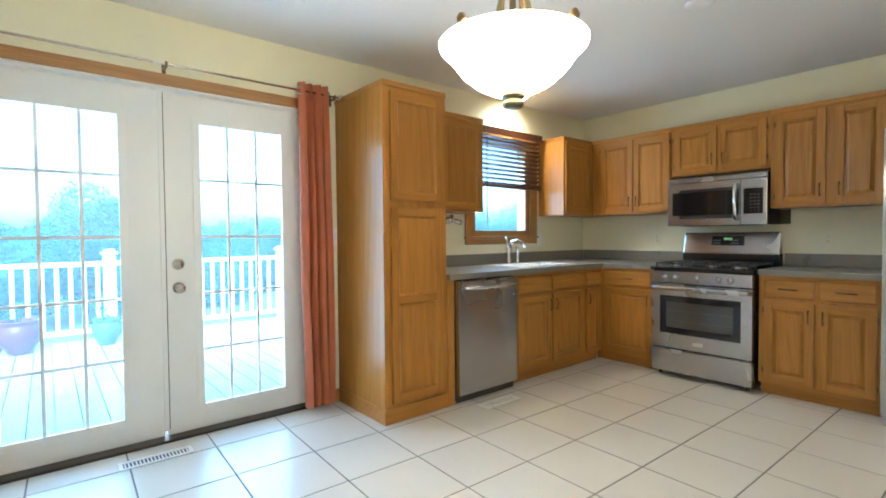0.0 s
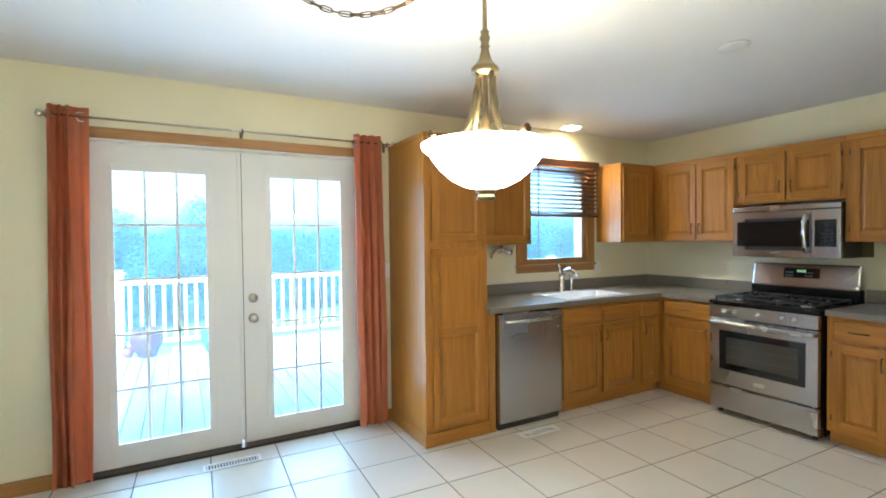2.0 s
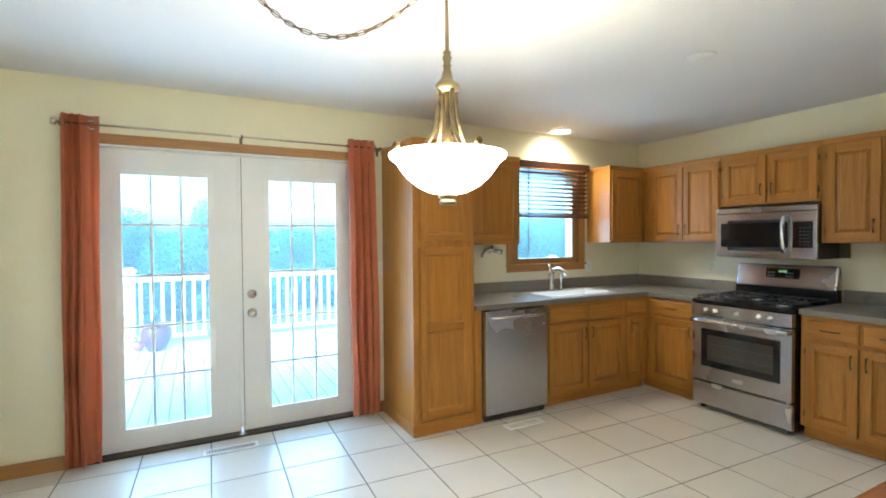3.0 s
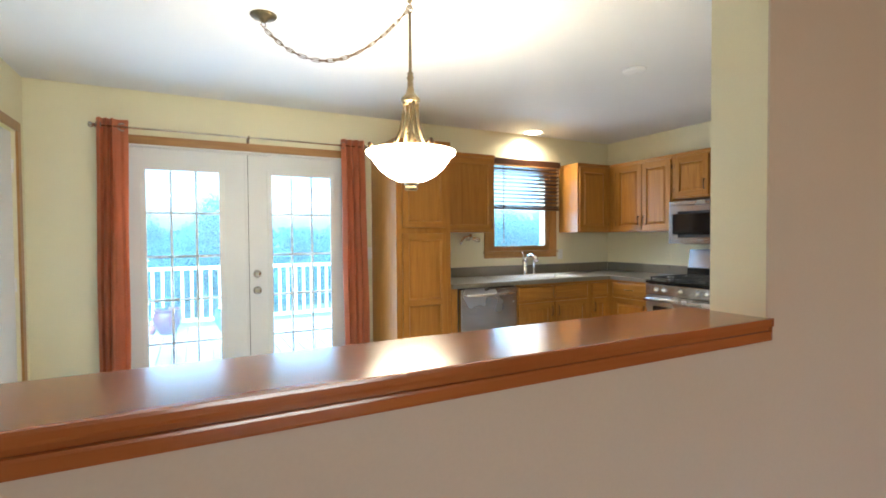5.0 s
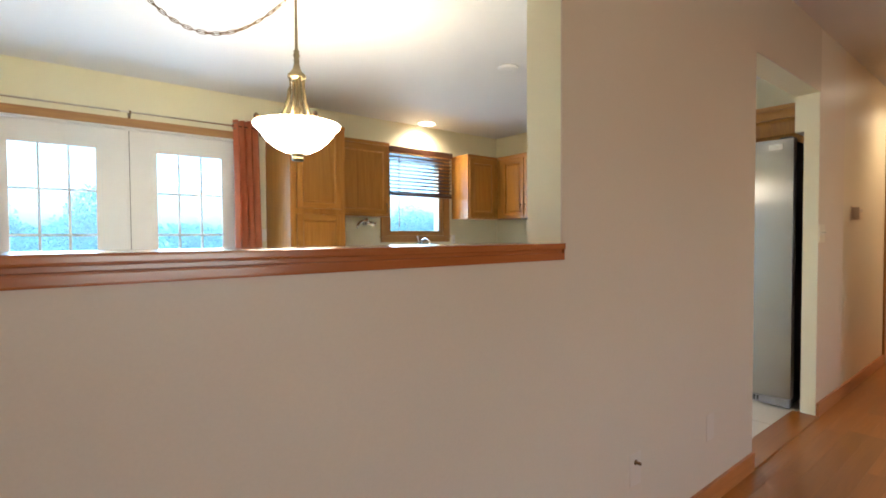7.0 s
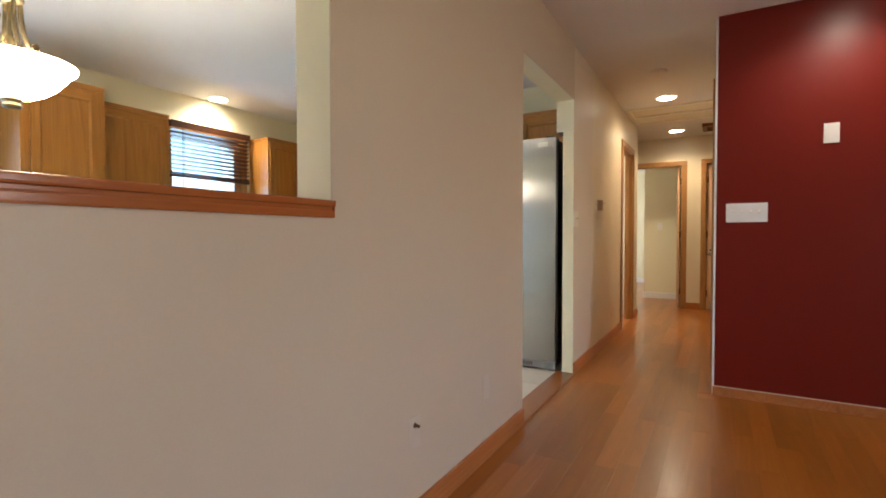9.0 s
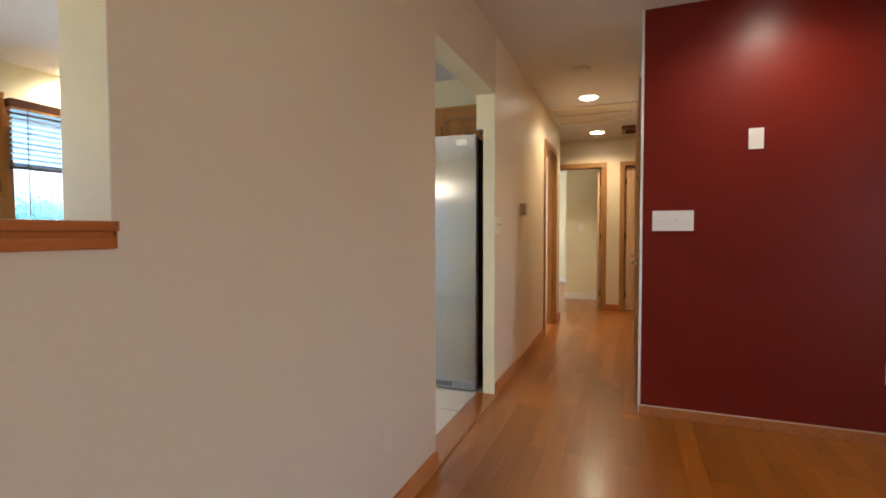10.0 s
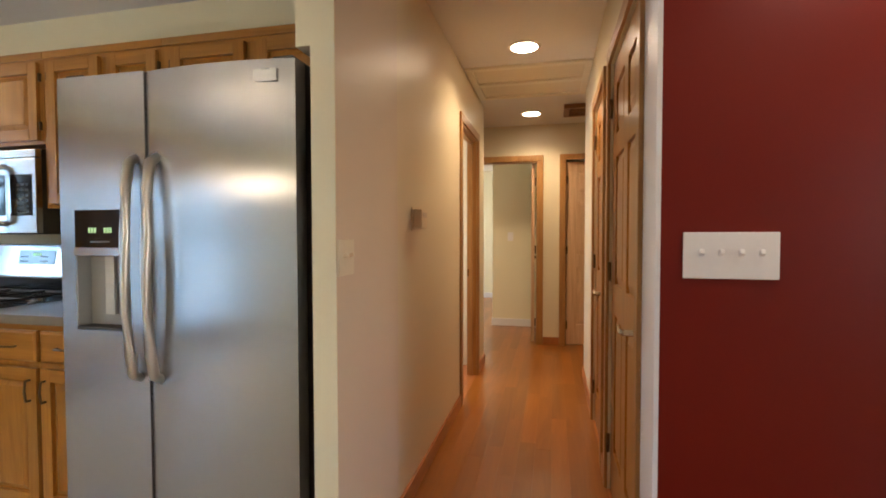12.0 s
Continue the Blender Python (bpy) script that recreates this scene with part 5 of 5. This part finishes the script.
def plate(name, label, at, w, h, material, toggles=0, sockets=0, proud=0.007):
    """A wall plate centred on its pose, front towards local -y."""
    p = thing(name, label, "switch" if toggles else "outlet", at)
    part("cover", boxes((-w / 2, w / 2, -proud, 0, -h / 2, h / 2), bevel=proud * 0.42), material, p)
    for i in range(toggles):
        x = (i - (toggles - 1) / 2) * 0.046
        part("slot", boxes((x - 0.0065, x + 0.0065, -0.0076, -0.007, -0.0145, 0.0145)), material, p)
        k = part("toggle", boxes((-0.005, 0.005, -0.0155, 0.0, -0.0065, 0.0065), bevel=0.0015), material, p)
        k.matrix_local = pose(x, -0.007, 0.004, -28, 0, 0)
        for z in (-0.03, 0.03):
            part("screw", boxes((x - 0.003, x + 0.003, -0.0076, -0.007, z - 0.003, z + 0.003)), material, p)
    for i in range(sockets):
        z = (i - (sockets - 1) / 2) * 0.039
        part("socket", boxes((-0.015, 0.015, -0.009, -0.007, z - 0.014, z + 0.014), bevel=0.003), material, p)
        for x in (-0.006, 0.006):
            part("slit", boxes((x - 0.0012, x + 0.0012, -0.0096, -0.009, z - 0.004, z + 0.006)), dark_plastic, p)
    return p


RX = 4.165
plate("switch_plate", "white four-gang toggle switch plate on the red wall", pose(RX, -1.336, 1.183, 0, 0, -90), 0.222, 0.120, white_plastic, 4)
bp = plate("blank_plate", "white single control plate on the red wall", pose(RX, -1.750, 1.637, 0, 0, -90), 0.074, 0.116, white_plastic)
part("slider", boxes((-0.007, 0.007, -0.0115, -0.007, -0.034, -0.022), bevel=0.002), white_plastic, bp)
plate("wall_outlet", "white duplex outlet low on the red wall", pose(RX, -2.385, 0.375, 0, 0, -90), 0.072, 0.116, white_plastic, 0, 2)
plate("wall_switch", "white switch plate beside the pantry", pose(1.905, YN, 1.178), 0.070, 0.114, white_plastic, 1)
plate("wall_outlet", "white outlet beside the kitchen window", pose(4.205, YN, 1.12), 0.070, 0.114, white_plastic, 0, 2)
plate("wall_outlet", "cream outlet above the worktop", pose(XE, 2.55, 1.13, 0, 0, -90), 0.070, 0.114, cream, 0, 2)
plate("wall_outlet", "cream outlet above the short worktop", pose(XE, 1.22, 1.13, 0, 0, -90), 0.070, 0.114, cream, 0, 2)
plate("wall_outlet", "painted-over beige cover plate low on the wall", pose(2.615, YP0 - 0.004, 0.335), 0.070, 0.114, beige_plastic, 0, 0, 0.002)
plate("wall_switch", "beige painted switch plate in the hallway", pose(4.225, YP0, 1.165), 0.115, 0.114, hatch_paint, 2)
plate("wall_switch", "white switch plate in the bedroom", pose(9.25, -0.34, 1.20, 0, 0, -90), 0.075, 0.115, white_plastic, 1)
th = thing("thermostat", "small yellowed thermostat on the hallway wall", "thermostat", pose(5.02, YP0, 1.31))
part("back_plate", boxes((-0.065, 0.065, -0.006, 0, -0.055, 0.055), bevel=0.002), old_plastic, th)
part("cover", boxes((-0.052, 0.052, -0.048, -0.006, -0.046, 0.046), bevel=0.010), old_plastic, th)
part("scale_window", boxes((-0.035, 0.035, -0.0495, -0.048, 0.008, 0.03)), beige_plastic, th)
plate("wall_outlet", "painted-over beige cable plate low on the wall", pose(2.012, YP0 - 0.004, 0.338), 0.070, 0.114, beige_plastic, 0, 0, 0.002)
cb = thing("cable_stub", "dark coax stub poking out of the wall", "cable", pose(2.012, YP0 - 0.004, 0.362))
bm = bmesh.new()
lathe(bm, [(0.010, 0), (0.010, 0.004), (0.0055, 0.005), (0.0055, 0.022), (0, 0.0225)], 12)
k = part("connector", bm, bronze, cb, "", True)
k.matrix_local = pose(0, 0, 0, 90, 0, 0)
solid("wall_patch", boxes((XE - 0.004, XE, 1.462, 1.54, 1.250, 1.366)), patch_mat, "dark patch of wall beside the microwave", "wall patch", kind="structure")


def register(x0, x1, y0, y1):
    r = thing("floor_register", "white slotted floor heating register", "register", pose(0, 0, 0), "floor registers")
    part("rim", boxes((x0, x1, y0, y0 + 0.018, 0.001, 0.007), (x0, x1, y1 - 0.018, y1, 0.001, 0.007), (x0, x0 + 0.02, y0 + 0.018, y1 - 0.018, 0.001, 0.007), (x1 - 0.02, x1, y0 + 0.018, y1 - 0.018, 0.001, 0.007), bevel=0.002), white_plastic, r)
    part("damper", boxes((x0 + 0.02, x1 - 0.02, y0 + 0.018, y1 - 0.018, 0.001, 0.002)), dark_plastic, r)
    n = int((x1 - x0 - 0.04) / 0.016)
    for i in range(n):
        x = x0 + 0.02 + (x1 - x0 - 0.04) * (i + 0.5) / n
        part("slat", boxes((x - 0.0032, x + 0.0032, y0 + 0.018, y1 - 0.018, 0.003, 0.0066)), white_plastic, r)


register(0.600, 0.943, 3.165, 3.265)
register(2.615, 2.945, 2.565, 2.665)

# ---- outside: deck, railing, pots, trees ----
DECK = -0.03
YR = 7.35
deck = structure("deck", boxes((-6.0, 9.0, OUT + 0.06, YR + 0.16, DECK - 0.20, DECK - 0.05)), deck_mat, "wet grey wooden deck", "deck")
bm = boxes((-0.068, 0.068, OUT + 0.06, YR + 0.15, -0.045, 0.0), bevel=0.004)
board_me = to_mesh("board", bm, deck_mat)
for i in range(96):
    o = new("board", board_me)
    o.parent = deck
    o.location = (-5.0 + i * 0.143, 0, DECK + random.uniform(-0.002, 0.001))
rail = thing("deck_railing", "white deck railing with square balusters", "railing")
for x in (-4.2, -2.2, -0.21, 0.93, 3.05, 5.1, 7.1):
    post = part("post", boxes((x - 0.06, x + 0.06, YR - 0.06, YR + 0.06, DECK, 0.99), bevel=0.004), rail_white, rail)
    bm = boxes((x - 0.082, x + 0.082, YR - 0.082, YR + 0.082, 0.99, 1.02), bevel=0.004)
    box(bm, x - 0.055, x + 0.055, YR - 0.055, YR + 0.055, 1.02, 1.05, 0.015)
    part("post_cap", bm, rail_white, post)
for z0, z1, d in ((0.855, 0.905, 0.045), (0.06, 0.11, 0.022)):
    part("rail_bar", boxes((-5.0, 8.5, YR - d, YR + d, z0, z1), bevel=0.004), rail_white, rail)
bm = boxes((-0.019, 0.019, YR - 0.019, YR + 0.019, 0.11, 0.855))
bal_me = to_mesh("baluster", bm, rail_white)
for i in range(105):
    o = new("baluster", bal_me)
    o.parent = rail
    o.location = (-4.95 + i * 0.128, 0, 0)


def pot(x, y, r, h, material, label, plant):
    p = thing("flower_pot", label, "pot", pose(x, y, DECK))
    bm = bmesh.new()
    lathe(bm, [(0, 0), (r * 0.52, 0), (r * 0.60, h * 0.10), (r * 0.92, h * 0.40), (r, h * 0.62), (r * 0.90, h * 0.82), (r * 0.82, h * 0.88), (r * 0.97, h * 0.96), (r * 0.95, h), (r * 0.80, h * 0.98), (r * 0.75, h * 0.86), (0, h * 0.85)], 28)
    part("vessel", bm, material, p, "", True)
    bm = bmesh.new()
    lathe(bm, [(0, h * 0.852), (r * 0.74, h * 0.87), (0, h * 0.90)], 16)
    part("soil", bm, soil, p)
    bm = bmesh.new()
    rnd = random.Random(int(x * 100))
    for i in range(plant):
        a, b = rnd.uniform(0, 6.28), rnd.uniform(0.02, r * 0.6)
        top = Vector((b * 2.0 * math.cos(a), b * 2.0 * math.sin(a), h + rnd.uniform(0.04, 0.20)))
        tube(bm, [(b * 0.5 * math.cos(a), b * 0.5 * math.sin(a), h * 0.86), top * 0.6 + Vector((0, 0, h * 0.35)), top], [0.006, 0.004, 0.002], 5)
        for k in range(5):
            c = top + Vector((rnd.uniform(-0.05, 0.05), rnd.uniform(-0.05, 0.05), rnd.uniform(-0.06, 0.03)))
            s = Vector((rnd.uniform(-1, 1), rnd.uniform(-1, 1), rnd.uniform(-0.4, 0.4))).normalized() * 0.03
            t = s.cross(Vector((rnd.uniform(-1, 1), 0.3, 1))).normalized() * 0.014
            bm.faces.new([bm.verts.new(c + v) for v in (-s, t, s, -t)])
    part("plant", bm, leaf_mats[0], p, "sparse green plant")


pot(0.108, 7.0, 0.19, 0.36, pot_purple, "large plum glazed flower pot on the deck", 9)
pot(0.86, 6.95, 0.15, 0.30, pot_blue, "teal glazed flower pot on the deck", 10)
pot(1.07, 6.55, 0.09, 0.15, pot_red, "small red clay flower pot on the deck", 4)
pot(-0.10, 7.05, 0.075, 0.13, pot_red, "small red clay flower pot on the deck", 4)

bm = bmesh.new()
bmesh.ops.create_grid(bm, x_segments=90, y_segments=90, size=600, matrix=Matrix.Translation((0, 0, -2.6)))
for v in bm.verts:
    d = max(0.0, v.co.y - 20)
    v.co.z += 0.5 * noise.noise((v.co.x * 0.02, v.co.y * 0.02, 0)) + min(2.0, d * 0.02)
structure("ground", bm, grass_mat, "rough green meadow below the deck", "ground")


def tree(x, y, h, spread, seed, n=42000):
    rnd = random.Random(seed)
    zb = -2.8
    t = thing("tree", "broad leafy green tree beyond the deck", "tree", pose(x, y, zb), "trees beyond the deck")
    rows = [([(0, 0, 0), (0.1, 0.05, h * 0.3), (0.05, 0, h * 0.62)], [0.035 * h, 0.026 * h, 0.012 * h])]
    blobs = []
    for i in range(16):
        a, r, z = rnd.uniform(0, 6.28), spread * rnd.uniform(0.1, 0.8), h * rnd.uniform(0.22, 0.84)
        r *= 1.15 - 0.75 * max(0, z / h - 0.5)
        c = Vector((r * math.cos(a), r * math.sin(a), z))
        blobs.append((c, spread * rnd.uniform(0.26, 0.44)))
        rows.append(([(0.08, 0.03, h * rnd.uniform(0.25, 0.5)), c * 0.55 + Vector((0, 0, z * 0.35)), c], [0.012 * h, 0.008 * h, 0.003 * h]))
    blobs.append((Vector((0, 0, h * 0.86)), spread * 0.34))
    part("trunk", tubes(*rows, seg=7), bark, t, "", True)
    gen = np.random.default_rng(seed)
    pick = gen.integers(0, len(blobs), n)
    centre, radius = np.array([tuple(c) for c, _ in blobs])[pick], np.array([q for _, q in blobs])[pick][:, None]
    d = gen.normal(0, 1, (n, 3)) * (1, 1, 0.85)
    d /= np.linalg.norm(d, axis=1)[:, None]
    lump = 1 + 0.10 * np.sin(7 * d[:, :1] + 3 * d[:, 2:]) * np.cos(6 * d[:, 1:2])
    p = centre + d * radius * lump * gen.uniform(0.55, 1.04, (n, 1))
    size = gen.uniform(0.04, 0.085, (n, 1))
    u = gen.uniform(-1, 1, (n, 3)) * (1, 1, 0.6)
    u *= size / np.linalg.norm(u, axis=1)[:, None]
    w = np.cross(u, d) * 0.7
    vs = np.stack([p - u, p - w + d * 0.03, p + u, p + w + d * 0.03], 1).reshape(-1, 3)
    me = bpy.data.meshes.new("crown")
    me.from_pydata(vs.tolist(), [], np.arange(4 * n).reshape(-1, 4).tolist())
    me.materials.append(leaf_mats[seed % 2])
    o = new("crown", me)
    o.parent = t
    return t


TREES = [(-17, 30, 6.0, 4.8), (-11.5, 27, 6.2, 4.2), (-6.5, 30, 6.0, 4.2), (-2.4, 28, 5.7, 3.6), (1.6, 26, 6.6, 3.4), (6.3, 29, 4.6, 3.6), (11, 31, 4.9, 4.2), (16.5, 33, 5.8, 4.6), (23, 32, 6.4, 5.0), (30, 32, 6.6, 5.0), (37, 33, 6.8, 5.5), (46, 36, 7, 6)]
for i, (x, y, h, sp) in enumerate(TREES):
    tree(x, y, h * 0.94, sp, i + 5)
bm = bmesh.new()
rnd = random.Random(4)
vs, fs = [], []
for i in range(40000):
    x, y = rnd.uniform(-60, 90), rnd.uniform(40, 52)
    p = Vector((x, y, -2.3 + rnd.random() ** 1.3 * (4.1 + 0.7 * math.cos((x - 2) * 0.3) + 0.4 * math.sin(x * 0.23) + 0.3 * math.sin(x * 0.9))))
    u = Vector((rnd.uniform(-1, 1), rnd.uniform(-1, 1), rnd.uniform(-1, 1))).normalized() * rnd.uniform(0.14, 0.30)
    w = u.cross(Vector((rnd.uniform(-1, 1), 1, rnd.uniform(-1, 1)))).normalized() * 0.17
    k = len(vs)
    vs += [p - u, p - w, p + u, p + w]
    fs.append((k, k + 1, k + 2, k + 3))
bm.free()
me = bpy.data.meshes.new("far_woods")
me.from_pydata([tuple(v) for v in vs], [], fs)
me.materials.append(leaf_mats[1])
tagged(new("far_woods", me), "dense green woods behind the nearer trees", "woods", kind="stuff")

# ---- floor pieces ----
# the tiles lie a little askew to the walls; those at the edges are cut to fit
P, SKEW, TILE_X, TILE_Y = 0.407, radians(-1.62), 0.996, 1.127
ROOM = (XW, XE, YP1 - 0.028, YN - 0.011)


def clipped(points):
    """The part of a flat outline that lies within the room."""
    for axis, limit, sign in ((0, ROOM[0], 1), (0, ROOM[1], -1), (1, ROOM[2], 1), (1, ROOM[3], -1)):
        kept = []
        for a, b in zip(points, points[1:] + points[:1]):
            da, db = (a[axis] - limit) * sign, (b[axis] - limit) * sign
            if da >= 0:
                kept.append(a)
            if da * db < 0:
                kept.append(tuple(p + (q - p) * da / (da - db) for p, q in zip(a, b)))
        points = kept
    return points


half = P / 2 - 0.004
tile_me = to_mesh("tile", boxes((-half, half, -half, half, -0.010, 0.0), bevel=0.0025), tile_mat)
ca, sa = math.cos(SKEW), math.sin(SKEW)
for i in range(-6, 13):
    for j in range(-5, 9):
        u, v = (i + 0.5) * P, (j + 0.5) * P
        cx, cy = TILE_X + u * ca - v * sa, TILE_Y + u * sa + v * ca
        outline = [(cx + a * ca - b * sa, cy + a * sa + b * ca) for a, b in ((-half, -half), (half, -half), (half, half), (-half, half))]
        cut = clipped(outline)
        if cut == outline:
            o = new("tile", tile_me)
            o.matrix_local = pose(cx, cy, 0.0, random.uniform(-0.05, 0.05), random.uniform(-0.05, 0.05), math.degrees(SKEW))
        elif len(cut) > 2 and max(p[0] for p in cut) - min(p[0] for p in cut) > 0.02 and max(p[1] for p in cut) - min(p[1] for p in cut) > 0.02:
            bm = bmesh.new()
            low, top = [[bm.verts.new((x - cx, y - cy, z)) for x, y in cut] for z in (-0.010, 0.0)]
            for k in range(len(cut)):
                n = (k + 1) % len(cut)
                bm.faces.new((low[k], low[n], top[n], top[k]))
            bm.faces.new(low[::-1])
            bm.faces.new(top)
            o = new("tile", to_mesh("tile", bm, tile_mat))
            o.matrix_local = pose(cx, cy, 0.0)
        else:
            continue
        o.parent = floor_k

PW = 0.092
plank_cache = {}
rnd = random.Random(11)
far_v, far_f, singles = [], [], 0


def lay(x0, x1, y0, y1):
    """Rows of planks along x with staggered ends."""
    global singles
    rows = int(math.ceil((y1 - y0) / PW))
    for j in range(rows):
        ya, yb = y1 - (j + 1) * PW, y1 - j * PW
        ya = max(ya, y0)
        if yb - ya < 0.02:
            continue
        x = x0 - rnd.uniform(0, 0.8)
        while x < x1:
            ln = rnd.choice((0.45, 0.6, 0.75, 0.9, 1.1, 1.3))
            a, b = max(x, x0), min(x + ln, x1)
            x += ln
            if b - a < 0.03:
                continue
            w, d = round(b - a - 0.0004, 4), round(yb - ya - 0.0004, 4)
            if a > 1.2 and y1 <= 0.1 and (ya + yb) / 2 > -2.3 and singles < 290 and b < 8.3:
                if (w, d) not in plank_cache:
                    plank_cache[(w, d)] = to_mesh("plank", boxes((-w / 2, w / 2, -d / 2, d / 2, -0.011, 0.0), bevel=0.0004), plank_oak)
                o = new("plank", plank_cache[(w, d)])
                o.parent = floor_w
                o.matrix_local = pose((a + b) / 2, (ya + yb) / 2, rnd.uniform(-0.0004, 0.0), rnd.uniform(-0.06, 0.06), 0, 0)
                singles += 1
            else:
                k = len(far_v)
                far_v.extend([(a, ya, -0.0005), (b - 0.001, ya, -0.0005), (b - 0.001, yb - 0.001, -0.0005), (a, yb - 0.001, -0.0005)])
                far_f.append((k, k + 1, k + 2, k + 3))


ROW = YP0 - 9 * PW
lay(1.2, 9.3, ROW, YP0)
lay(OX1, 9.3, HY, ROW)
lay(1.2, 4.16, -2.6, ROW)
lay(-1.3, 1.2, -4.6, YP0)
lay(1.2, 4.16, -4.6, -2.6)
lay(7.35, 12.0, YP0, 2.5)
lay(7.1, 9.4, -2.6, HY)
me = bpy.data.meshes.new("planks")
me.from_pydata(far_v, [], far_f)
me.materials.append(plank_oak)
o = new("planks", me)
o.parent = floor_w
o["kind"] = "stuff"
